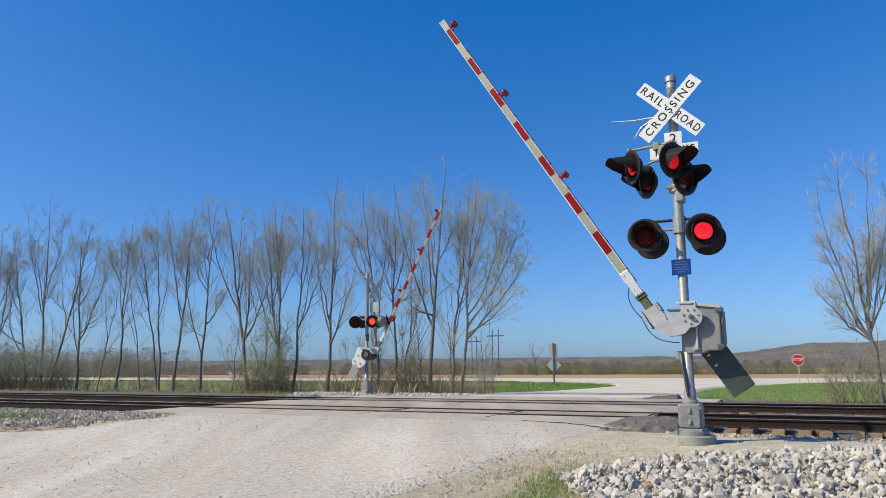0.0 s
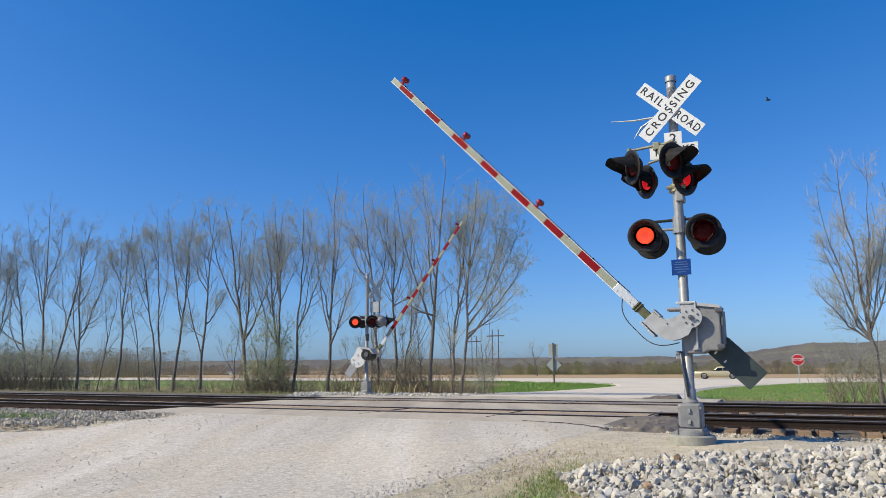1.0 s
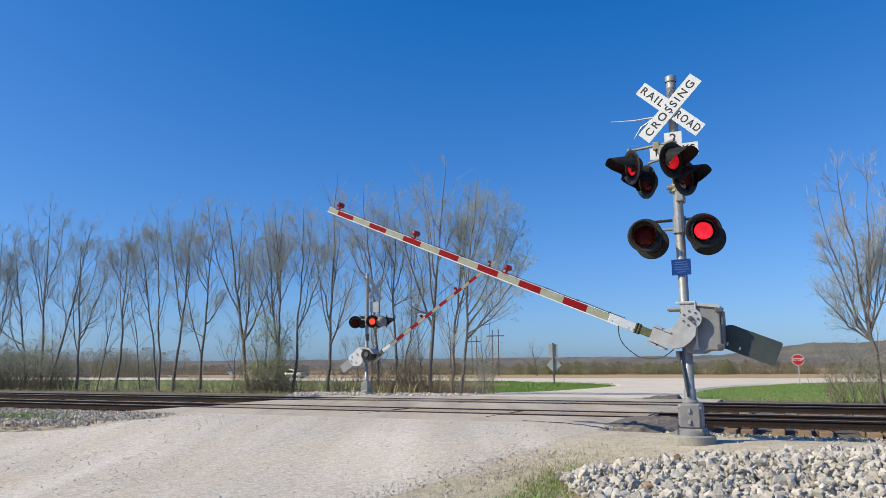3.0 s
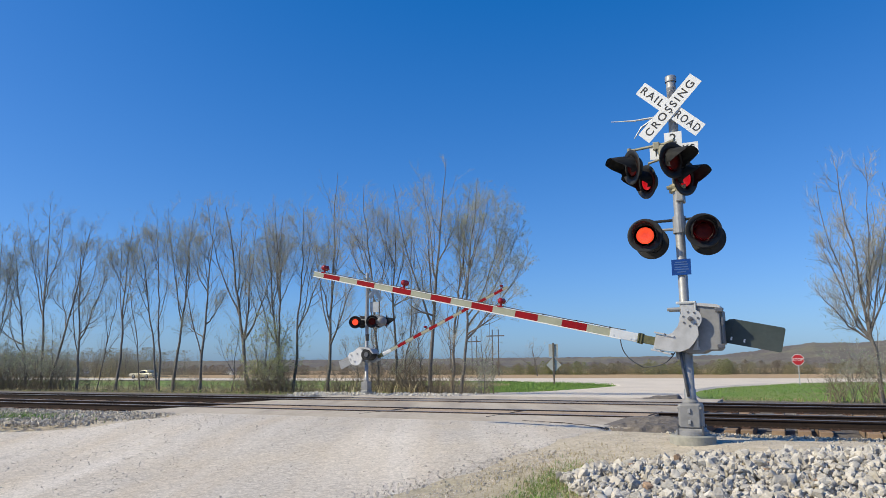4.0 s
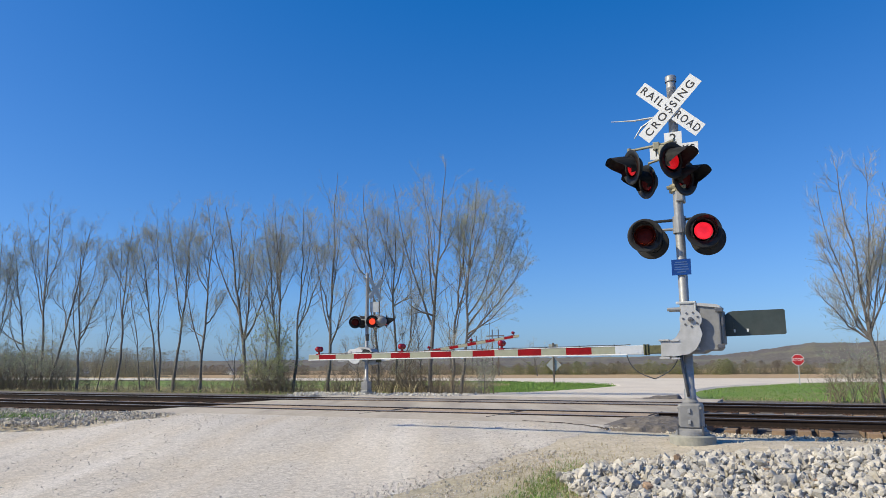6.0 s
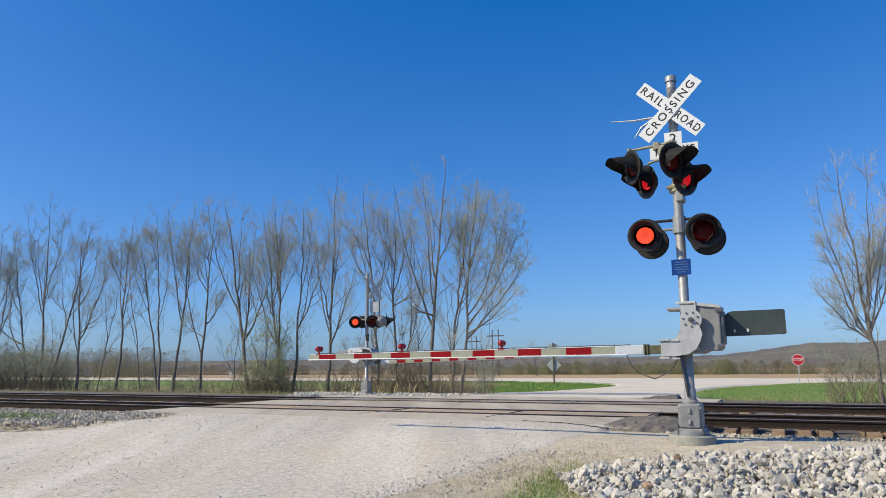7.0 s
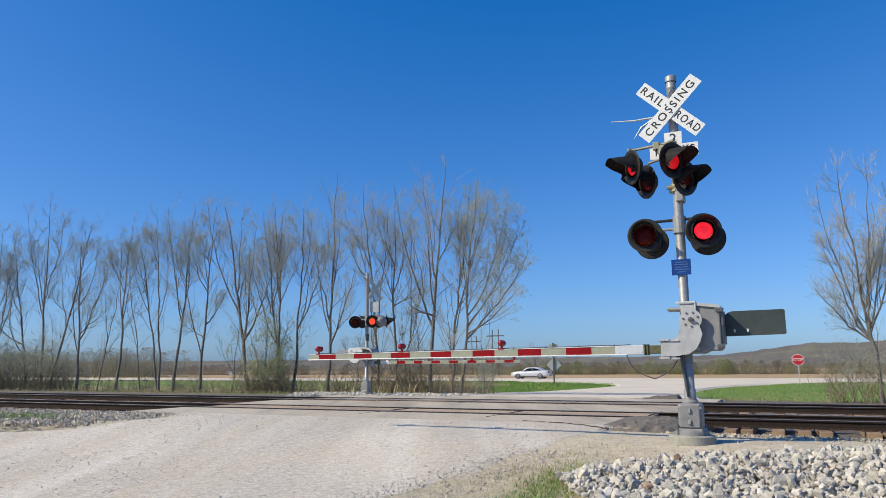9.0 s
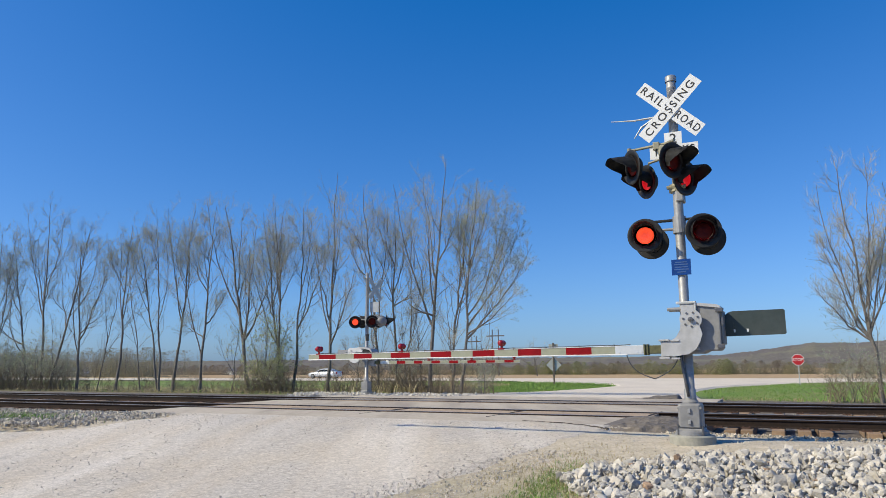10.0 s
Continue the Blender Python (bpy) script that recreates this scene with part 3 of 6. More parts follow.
def crossbuck(parent, at, front=SIGN_WHITE, text=True):
    """Two crossed boards, 1.22 by 0.23 m."""
    for word, tilt, y in (([("CROSSING", 0, 1.04)], 46, -0.014), ([("RAIL", -0.35, 0.42), ("ROAD", 0.35, 0.44)], -44, 0.0)):
        bm = bmesh.new()
        box(bm, -0.60, 0.60, y - 0.004, y + 0.004, -0.112, 0.112, pose(0, 0, 0, 0, -tilt, 0))
        board = part("crossbuck_board", bm, front, parent, "white reflective board" if text else "bare metal back of a board", at)
        if text:
            for chunk, x, wide in word:
                letters("lettering", chunk, 0.172, LETTER, board, pose(0, y - 0.0055, 0, 90, 0, 0) @ pose(0, 0, 0, 0, 0, tilt) @ pose(x, -0.004, 0), 1.3, wide)


def gate_arm(parent, pivot, plate, tip, reds, lights, far=False):
    """The boom, carried by a cranked bracket on the shaft. l runs along the boom (-x), h up; the shaft is the origin."""
    c = -0.432
    bm = bmesh.new()
    out = [(0.155 * math.cos(a) - 0.04, 0.155 * math.sin(a) - 0.01) for a in [radians(v) for v in range(-40, 205, 15)]]
    out += [(-0.20, -0.16), (-0.26, -0.26), (-0.34, -0.315), (-0.47, -0.33), (-0.47, -0.535), (-0.26, -0.535), (-0.10, -0.51), (0.01, -0.44), (0.07, -0.34), (0.11, -0.22)]
    slab(bm, out, -0.03, 0.0)
    slab(bm, [(x, z) for x, z in out if z < -0.1], 0.16, 0.18)
    arm = part("gate_arm", bm, ALU, parent, "red and white striped crossing gate boom on a cranked bracket", pivot)
    bm = bmesh.new()
    for k in range(7):
        a = k * math.tau / 7 + 0.3
        lathe(bm, [(0, 0.012), (0.016, 0.012), (0.016, -0.01)], 6, pose(0.105 * math.cos(a) - 0.04, -0.03, 0.105 * math.sin(a) - 0.01, 90))
    lathe(bm, [(0, 0.05), (0.035, 0.045), (0.035, -0.01)], 12, pose(-0.04, -0.03, -0.01, 90))
    part("bolt", bm, BOLT, arm, "dark bolts round the shaft")
    bm = bmesh.new()
    for z in (c + 0.13, c - 0.13):
        box(bm, -0.51, -0.36, -0.055, 0.21, z - 0.012, z + 0.012, bevel=0.004)
        box(bm, -0.34, -0.22, -0.050, 0.21, z - 0.02, z + 0.004, bevel=0.004)
    box(bm, -0.49, -0.28, 0.0, 0.16, c - 0.11, c + 0.11)
    part("clamp", bm, ALU, arm, "galvanised clamp plates")
    bm = bmesh.new()
    box(bm, -0.75, -0.48, 0.02, 0.13, c - 0.062, c + 0.062, bevel=0.01)
    for x in (-0.735, -0.69):
        box(bm, x - 0.01, x + 0.01, 0.0, 0.15, c - 0.08, c + 0.08)
    part("break_away_block", bm, OLIVE, arm, "olive break-away joint")
    bm = bmesh.new()
    box(bm, -1.18, -0.73, 0.045, 0.105, c - 0.068, c + 0.068, bevel=0.008)
    for x in (-0.78, -0.85, -1.12):
        lathe(bm, [(0, 0.01), (0.014, 0.01), (0.014, 0)], 6, pose(x, 0.045, c - 0.03, 90))
    part("boom_sleeve", bm, mat("bright_aluminium", (0.66, 0.67, 0.67), (0.58, 0.59, 0.60), 10, 0.4, 0.4), arm, "bright aluminium sleeve")

    def half(l):
        return 0.062 - 0.017 * (l - 1.1) / (tip - 1.1)
    edges = sorted([1.15, tip] + [e for pair in reds for e in pair])
    for a, b in zip(edges, edges[1:]):
        red = any(abs(a - r0) < 1e-6 for r0, r1 in reds)
        bm = bmesh.new()
        z0, z1 = half(a), half(b)
        vs = [bm.verts.new(p) for p in ((-a, 0.05, c - z0), (-b, 0.05, c - z1), (-b, 0.05, c + z1), (-a, 0.05, c + z0),
                                        (-a, 0.10, c - z0), (-b, 0.10, c - z1), (-b, 0.10, c + z1), (-a, 0.10, c + z0))]
        for q in ((0, 1, 2, 3), (7, 6, 5, 4), (0, 4, 5, 1), (3, 2, 6, 7), (0, 3, 7, 4), (1, 5, 6, 2)):
            bm.faces.new([vs[i] for i in q])
        bmesh.ops.recalc_face_normals(bm, faces=bm.faces[:])
        part("stripe", bm, ARM_RED if red else ARM_WHITE, arm, "red reflective stripe" if red else "pale reflective stripe")
    bm = bmesh.new()
    tube(bm, [Vector((-l, 0.075, c + half(l) + 0.018 + 0.004 * math.sin(l * 9))) for l in span(0.95, tip - 0.2, 0.15)], 0.007, 5)
    for l in span(1.2, tip - 0.3, 0.55):
        box(bm, -l - 0.008, -l + 0.008, 0.045, 0.105, c + half(l) - 0.01, c + half(l) + 0.028)
    part("wiring", bm, CABLE, arm, "cable clipped along the top of the boom")
    bm = bmesh.new()
    tube(bm, [Vector((-l, 0.048, c - half(l) - 0.004)) for l in (1.0, 3.0, 5.0, tip)], 0.009, 6)
    tube(bm, [Vector((-l, 0.048, c + half(l) + 0.002)) for l in (1.0, 3.0, 5.0, tip)], 0.005, 6)
    part("edge_trim", bm, SIGN_WHITE, arm, "pale edge strips of the boom")
    for l in lights:
        bm = bmesh.new()
        lathe(bm, [(0, 0.05), (0.035, 0.045), (0.05, 0.02), (0.052, -0.02), (0.03, -0.045), (0, -0.05)], 16, pose(-l, 0.04, c + half(l) + 0.105, 90))
        lathe(bm, [(0, 0.05), (0.035, 0.045), (0.05, 0.02), (0.052, -0.02), (0.03, -0.045), (0, -0.05)], 16, pose(-l, 0.12, c + half(l) + 0.105, 90))
        bl = part("boom_light", bm, LAMP_RED, arm, "small red boom light", smooth=True)
        bm = bmesh.new()
        tube(bm, [Vector((-l, 0.078, c + half(l) - 0.01)), Vector((-l, 0.078, c + half(l) + 0.09))], 0.022, 8)
        box(bm, -l - 0.05, -l + 0.05, 0.04, 0.115, c + half(l), c + half(l) + 0.02)
        part("stem", bm, LAMP_RED, bl)
    # counterweight plate on the other side of the shaft
    bm = bmesh.new()
    cw = [(0.34, 0.02), (0.44, 0.10), (0.50, 0.115), (1.18, 0.115), (1.20, 0.095), (1.20, -0.225), (1.18, -0.245), (0.40, -0.255), (0.34, -0.23)]
    slab(bm, cw, 0.42, 0.445)
    box(bm, -0.05, 0.5, 0.40, 0.425, -0.16, 0.03)
    p = part("counterweight", bm, plate, arm, "weathered grey counterweight plate")
    bm = bmesh.new()
    for x in (0.51, 0.69):
        box(bm, x - 0.012, x + 0.012, 0.410, 0.4215, -0.20, -0.15)
    part("slot", bm, SIGN_WHITE, p, "pale slots")
    if far:
        bm = bmesh.new()
        out = [(-0.02 + 0.20 * math.cos(radians(a)), 0.02 + 0.20 * math.sin(radians(a))) for a in range(75, 250, 25)]
        slab(bm, out + [(0.02, -0.30), (0.12, -0.42), (0.30, -0.46), (0.46, -0.40), (0.60, -0.28), (0.64, -0.10), (0.62, 0.12), (0.50, 0.20), (0.30, 0.17)], 0.46, 0.52)
        bmesh.ops.bevel(bm, geom=bm.edges[:], offset=0.012, segments=1, profile=0.5, affect="EDGES")
        cb = part("counterweight_bracket", bm, mat("pale_cast_aluminium", (0.62, 0.62, 0.63), (0.54, 0.54, 0.55), 8, 0.5, 0.1, 0.06), arm, "pale cast bracket that carries the counterweight")
        for x, z in ((0.44, 0.08), (0.56, -0.06), (0.40, -0.22), (0.16, 0.02)):
            bm = bmesh.new()
            tube(bm, [Vector((x, 0.515, z)), Vector((x, 0.56, z))], 0.035, 8)
            part("bolt", bm, SIGN_BACK, cb)
    bm = bmesh.new()
    tube(bm, [Vector((0, -0.02, 0)), Vector((0, 0.47, 0))], 0.045, 14)
    part("shaft", bm, BOLT, arm, "steel shaft")
    ARMS.append((arm, pivot))
    return arm


def signal_base(s):
    bm = bmesh.new()
    lathe(bm, [(0, 0.05), (0.30, 0.05), (0.325, 0.03), (0.33, -0.15), (0, -0.15)], 40)
    return part("foundation", bm, CONCRETE, s, "round concrete foundation")


def base_housing(s):
    bm = bmesh.new()
    box(bm, -0.165, 0.165, -0.16, 0.16, 0.13, 0.50, bevel=0.035)
    lathe(bm, [(0.12, 0.47), (0.115, 0.52), (0.09, 0.55), (0.085, 0.58)], 20)
    box(bm, -0.19, 0.19, -0.18, 0.18, 0.06, 0.15, bevel=0.02)
    lathe(bm, [(0.0, 0.05), (0.24, 0.05), (0.235, 0.10), (0.20, 0.13), (0.0, 0.13)], 28)
    h = part("base_housing", bm, CASTING, s, "dull grey cast junction base")
    bm = bmesh.new()
    box(bm, -0.14, 0.14, -0.185, -0.155, 0.16, 0.48, bevel=0.012)
    box(bm, -0.17, 0.17, -0.178, -0.158, 0.42, 0.46, bevel=0.008)
    part("cover", bm, CASTING, h, "bolted cover plate")
    for z in (0.24, 0.40):
        bm = bmesh.new()
        box(bm, -0.018, 0.018, -0.215, -0.18, z - 0.03, z + 0.03, bevel=0.006)
        part("latch", bm, GALV, h, "bright latch bolt")
    for x in (-0.17, 0.17):
        for y in (-0.17, 0.17):
            bm = bmesh.new()
            tube(bm, [Vector((x, y, 0.06)), Vector((x, y, 0.19))], 0.016, 6)
            part("anchor_bolt", bm, BOLT, h)


def mast(s, top, r=0.072):
    bm = bmesh.new()
    lathe(bm, [(r + 0.012, 0.55), (r + 0.012, 0.70), (r, 0.71), (r, top - 0.22), (r + 0.006, top - 0.21), (r + 0.006, top - 0.19), (r, top - 0.18), (r, top - 0.08)], 24)
    m = part("mast", bm, GALV, s, "galvanised pipe mast", smooth=True)
    # no hole is cut: a dark disc on the pipe paints its shaded inside
    bm = bmesh.new()
    lathe(bm, [(0, 0.004), (0.034, 0.004), (0.04, 0.0)], 20, pose(0, -r + 0.001, top - 0.32, 90) @ Matrix.Diagonal((1, 1.7, 1, 1)))
    part("hand_hole", bm, BOLT, m, "dark oval disc for the shade in a hand hole")
    bm = bmesh.new()
    lathe(bm, [(r + 0.014, top - 0.10), (r + 0.016, top - 0.02), (r, top), (0, top + 0.004)], 24)
    part("cap", bm, GALV, m, "pipe cap", smooth=True)


def far_gear(s):
    """The mechanism from its other side: a dark rounded housing under a pale cover."""
    bm = bmesh.new()
    slab(bm, [(-0.20 + 0.27 * math.cos(radians(a)), 1.62 + 0.24 * math.sin(radians(a))) for a in range(0, 360, 18)], -0.10, 0.34)
    bmesh.ops.bevel(bm, geom=bm.edges[:], offset=0.015, segments=1, profile=0.5, affect="EDGES")
    g = part("gate_mechanism", bm, BLACK, s, "dark rounded gate mechanism housing")
    bm = bmesh.new()
    slab(bm, [(-0.56, 1.66), (-0.40, 1.86), (-0.05, 1.93), (0.12, 1.93), (0.12, 1.88), (-0.04, 1.87), (-0.38, 1.80), (-0.52, 1.64)], -0.14, 0.38)
    part("lid", bm, ALU, g, "pale cover over the housing")
    bm = bmesh.new()
    tube(bm, [Vector((-0.22, 0.34, 1.62)), Vector((-0.22, 0.39, 1.62))], 0.10, 14)
    part("shaft_cap", bm, BOLT, g, "dark round shaft cap")
    bm = bmesh.new()
    lathe(bm, [(0.072, 1.30), (0.11, 1.31), (0.11, 1.46), (0.072, 1.47)], 16)
    box(bm, -0.14, 0.14, 0.06, 0.14, 1.33, 1.44, bevel=0.01)
    part("mast_clamp", bm, GALV, g, "clamp round the mast")
    bm = bmesh.new()
    box(bm, -0.16, -0.04, 0.07, 0.16, 2.20, 2.48, bevel=0.012)
    part("terminal_box", bm, BLACK, s, "small dark junction box on the mast")


def gear_box(s):
    """The gate mechanism: a cast box with a lid, a front flange and a door."""
    bm = bmesh.new()
    prof = [(-0.03, 1.95), (0.46, 1.90), (0.50, 1.86), (0.50, 1.30), (0.46, 1.26), (0.30, 1.26), (0.24, 1.22), (0.02, 1.22), (-0.03, 1.30)]
    slab(bm, prof, -0.13, 0.36)
    bmesh.ops.bevel(bm, geom=bm.edges[:], offset=0.018, segments=2, profile=0.5, affect="EDGES")
    g = part("gate_mechanism", bm, CASTING, s, "grey cast gate mechanism box")
    bm = bmesh.new()
    slab(bm, [(-0.06, 1.985), (0.10, 1.97), (0.47, 1.925), (0.51, 1.90), (0.51, 1.87), (-0.06, 1.955)], -0.16, 0.39)
    part("lid", bm, ALU, g, "overhanging lid")
    bm = bmesh.new()
    box(bm, -0.04, 0.16, -0.16, -0.13, 1.60, 1.95, bevel=0.012)
    part("bearing_plate", bm, ALU, g)
    bm = bmesh.new()
    box(bm, 0.155, 0.185, -0.175, -0.13, 1.28, 1.955, bevel=0.01)
    box(bm, -0.10, 0.185, -0.178, -0.135, 1.945, 1.985, bevel=0.01)
    part("flange", bm, SIGN_BACK, g, "bright machined flange edge")
    bm = bmesh.new()
    for z in (1.32, 1.84):
        box(bm, 0.44, 0.545, -0.155, -0.125, z - 0.03, z + 0.03, bevel=0.008)
    box(bm, 0.505, 0.545, -0.11, -0.07, 1.62, 1.74, bevel=0.006)
    part("hinge", bm, BOLT, g, "dark hinge lugs of the door")
    bm = bmesh.new()
    slab(bm, [(0.10, 1.27), (0.20, 1.27), (0.17, 1.40), (0.15, 1.40)], -0.16, -0.125)
    part("rib", bm, ALU, g, "cast rib at the foot of the box")
    bm = bmesh.new()
    box(bm, 0.495, 0.535, -0.08, 0.30, 1.35, 1.84, bevel=0.012)
    part("door", bm, CASTING, g, "side door")
    bm = bmesh.new()
    box(bm, -0.16, 0.0, -0.05, 0.10, 1.14, 1.26, bevel=0.01)
    for y in (-0.09, 0.09):
        tube(bm, [Vector((-0.24, y, 1.88)), Vector((-0.05, y, 1.88))], 0.028, 8)
    part("mast_clamp", bm, GALV, g, "clamp round the mast")


def signal(at, label, far):
    s = thing("crossing_signal", label, "railroad crossing signal", at, group="crossing signals")
    signal_base(s)
    base_housing(s)
    mast(s, 5.10 if far else 5.58)
    (far_gear if far else gear_box)(s)
    # lower lamp bracket: crossarms to a pair that faces each way
    zc = 3.06
    part_bm = bmesh.new()
    tube(part_bm, [Vector((-0.49, -0.02, zc + 0.05)), Vector((0.36, -0.02, zc + 0.05))], 0.022, 10)
    bmx = bmesh.new()
    tube(bmx, [Vector((-0.49, -0.02, zc + 0.19)), Vector((0.36, -0.02, zc + 0.19))], 0.022, 10)
    part("crossarm", bmx, BLACK, s, "black pipe crossarm")
    lathe(part_bm, [(0.10, zc - 0.02), (0.10, zc + 0.24)], 16)
    part("lamp_bracket", part_bm, GALV, s, "pipe crossarm and clamp")
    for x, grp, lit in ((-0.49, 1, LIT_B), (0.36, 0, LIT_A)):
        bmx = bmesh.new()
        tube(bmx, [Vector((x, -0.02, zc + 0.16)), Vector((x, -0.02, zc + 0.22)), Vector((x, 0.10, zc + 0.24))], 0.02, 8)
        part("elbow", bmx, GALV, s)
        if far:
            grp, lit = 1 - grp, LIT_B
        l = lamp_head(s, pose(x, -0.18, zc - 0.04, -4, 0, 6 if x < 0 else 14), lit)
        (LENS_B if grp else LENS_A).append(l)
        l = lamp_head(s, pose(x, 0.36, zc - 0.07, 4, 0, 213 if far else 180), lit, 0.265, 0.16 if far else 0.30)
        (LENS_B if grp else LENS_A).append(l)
    if not far:
        # upper cluster for the side approaches
        zu = 4.02
        bm = bmesh.new()
        tube(bm, [Vector((-0.69, -0.06, zu + 0.32)), Vector((-0.69, -0.06, zu + 0.41)), Vector((-0.1, -0.17, zu + 0.42)), Vector((0.05, -0.36, zu + 0.40))], 0.022, 10)
        lathe(bm, [(0.105, zu + 0.10), (0.105, zu + 0.46)], 16)
        box(bm, -0.30, -0.20, -0.20, -0.08, zu + 0.34, zu + 0.46, bevel=0.012)
        box(bm, -0.22, -0.06, -0.20, 0.02, zu + 0.22, zu + 0.40, bevel=0.02)
        for x in (-0.69, -0.26):
            lathe(bm, [(0, 0.035), (0.032, 0.03), (0.034, -0.03), (0, -0.035)], 10, pose(x, -0.06 if x < -0.5 else -0.14, zu + 0.42))

        part("upper_bracket", bm, BRASS, s, "brass-coloured pipe bracket")
        bm = bmesh.new()
        tube(bm, [Vector((-0.48, 0.32, zu + 0.20)), Vector((-0.46, 0.30, zu + 0.27)), Vector((0.0, 0.08, zu + 0.31))], 0.02, 10)
        part("bracket_arm", bm, BRASS, s, "brass-coloured pipe arm to the rear lamp")
        bm = bmesh.new()
        lathe(bm, [(0.07, zu - 0.34), (0.125, zu - 0.33), (0.125, zu - 0.22), (0.07, zu - 0.21)], 18)
        tube(bm, [Vector((-0.14, -0.10, zu - 0.27)), Vector((0.14, -0.10, zu - 0.27))], 0.03, 8)
        part("collar", bm, BRASS, s, "clamp collar with a cross bolt")
        bm = bmesh.new()
        box(bm, -0.02, 0.10, -0.12, 0.12, zu - 0.50, zu - 0.10, bevel=0.02)
        part("terminal_box", bm, GALV, s, "small cast junction box")
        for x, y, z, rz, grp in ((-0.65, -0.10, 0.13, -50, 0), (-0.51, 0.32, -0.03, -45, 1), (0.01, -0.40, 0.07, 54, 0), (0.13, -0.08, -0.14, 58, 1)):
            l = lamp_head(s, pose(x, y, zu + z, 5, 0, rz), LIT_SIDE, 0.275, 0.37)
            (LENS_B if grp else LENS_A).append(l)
        crossbuck(s, pose(-0.02, -0.13, 5.0, 0, 0, 0))
        for x, z in ((0, 5.0), (-0.06, 5.07), (0.03, 4.93)):
            bm = bmesh.new()
            lathe(bm, [(0, 0.008), (0.011, 0.007), (0.013, 0)], 8, pose(-0.02 + x, -0.148, z, 90))
            part("bolt", bm, BOLT, s)
        # tracks plate under the boards
        bm = bmesh.new()
        slab(bm, [(-0.13, 4.62), (0.13, 4.62), (0.13, 4.42), (0.36, 4.42), (0.36, 4.22), (-0.36, 4.22), (-0.36, 4.42), (-0.13, 4.42)], -0.125, -0.118)
        tp = part("track_count_plate", bm, SIGN_WHITE, s, "white plate giving the number of tracks")
        letters("lettering", "2", 0.22, LETTER, tp, pose(0.0, -0.1265, 4.51, 90))
        letters("lettering", "TRACKS", 0.17, LETTER, tp, pose(0.0, -0.1265, 4.32, 90))
        bm = bmesh.new()
        tube(bm, [Vector((-0.05, 0.06, 4.98)), Vector((-0.35, 0.05, 4.96)), Vector((-0.62, 0.05, 4.96)), Vector((-0.98, 0.05, 5.0))], [0.018, 0.018, 0.014, 0.006], 7)
        tube(bm, [Vector((-0.10, 0.06, 4.97)), Vector((-0.32, 0.05, 4.93)), Vector((-0.50, 0.05, 4.83)), Vector((-0.62, 0.05, 4.66))], [0.018, 0.018, 0.015, 0.007], 7)
        part("loose_conduit", bm, SIGN_BACK, s, "stray ends of bent grey conduit")
        # blue notice
        bm = bmesh.new()
        box(bm, -0.14, 0.14, -0.095, -0.088, 2.39, 2.63, bevel=0.003)
        n_ = part("notice", bm, BLUE, s, "blue emergency notice plate with pale print")
        bm = bmesh.new()
        for k, (z, w) in enumerate(((2.585, 0.17), (2.55, 0.20), (2.51, 0.19), (2.475, 0.21), (2.435, 0.12))):
            box(bm, -w / 2, w / 2, -0.0975, -0.0955, z - 0.008, z + 0.008)
        part("print", bm, BAR_PALE, n_, "unreadable pale print")
        bm = bmesh.new()
        pts = [Vector((-0.01, -0.09, 0.60)), Vector((-0.035, -0.095, 0.80)), Vector((-0.07, -0.088, 1.05)), Vector((-0.085, -0.08, 1.25))]
        tube(bm, pts, 0.022, 8)
        part("conduit", bm, BOLT, s, "dark flexible conduit up the mast", smooth=True)
    else:
        crossbuck(s, pose(-0.34, -0.13, 4.40, 0, 0, 86), SIGN_BACK, False)
        bm = bmesh.new()
        slab(bm, [(-0.2, 3.86), (0.2, 3.86), (0.2, 3.42), (-0.2, 3.42)], -0.125, -0.118, pose(-0.30, 0, 0, 0, 0, 10))
        part("track_count_plate", bm, SIGN_BACK, s, "bare back of a small plate")
        bm = bmesh.new()
        tube(bm, [Vector((-0.8, 0.05, zc + 0.16)), Vector((-0.2, 0.0, zc + 0.2))], 0.02, 8)
        tube(bm, [Vector((-0.45, -0.1, 4.66)), Vector((0.0, -0.08, 4.66))], 0.015, 8)
        part("side_bracket", bm, GALV, s, "side pipe bracket")
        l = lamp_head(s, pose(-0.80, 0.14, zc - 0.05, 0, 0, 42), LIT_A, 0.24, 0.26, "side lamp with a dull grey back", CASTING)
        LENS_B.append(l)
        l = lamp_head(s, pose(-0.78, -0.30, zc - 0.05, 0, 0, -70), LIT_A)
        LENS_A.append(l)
    reds = [(6.37, 6.75), (5.58, 5.97), (4.79, 5.18), (3.98, 4.38), (3.18, 3.58), (2.37, 2.77), (1.55, 1.96)]
    gate_arm(s, pose(0.148, -0.235, 1.72), GALV if far else PLATE, 6.99, reds, (6.77, 4.97, 3.06), far)
    # slack cable from the mast to the boom, in two hinged lengths
    pair = []
    for _ in range(2):
        bm = bmesh.new()
        tube(bm, [Vector((CABLE_LENGTH * k / 10, 0, 0.125 * math.sin(math.pi * k / 10))) for k in range(11)], 0.008, 6)
        pair.append(part("slack_cable", bm, CABLE, s, "thin slack cable", smooth=True))
    CABLES.append(pair)
    return s


CABLE_LENGTH = 0.65
CABLES = []
NEAR = pose(3.63, 10.67, 0.03, 0, 0, -26.8)
FAR = pose(-3.27, 30.42, 0.0, 0, 0, 180 - 26.8)
signal(NEAR, "galvanised crossing signal with red lamps, crossbuck and lowering gate", False)
signal(FAR, "distant crossing signal seen from behind, with its lowering gate", True)


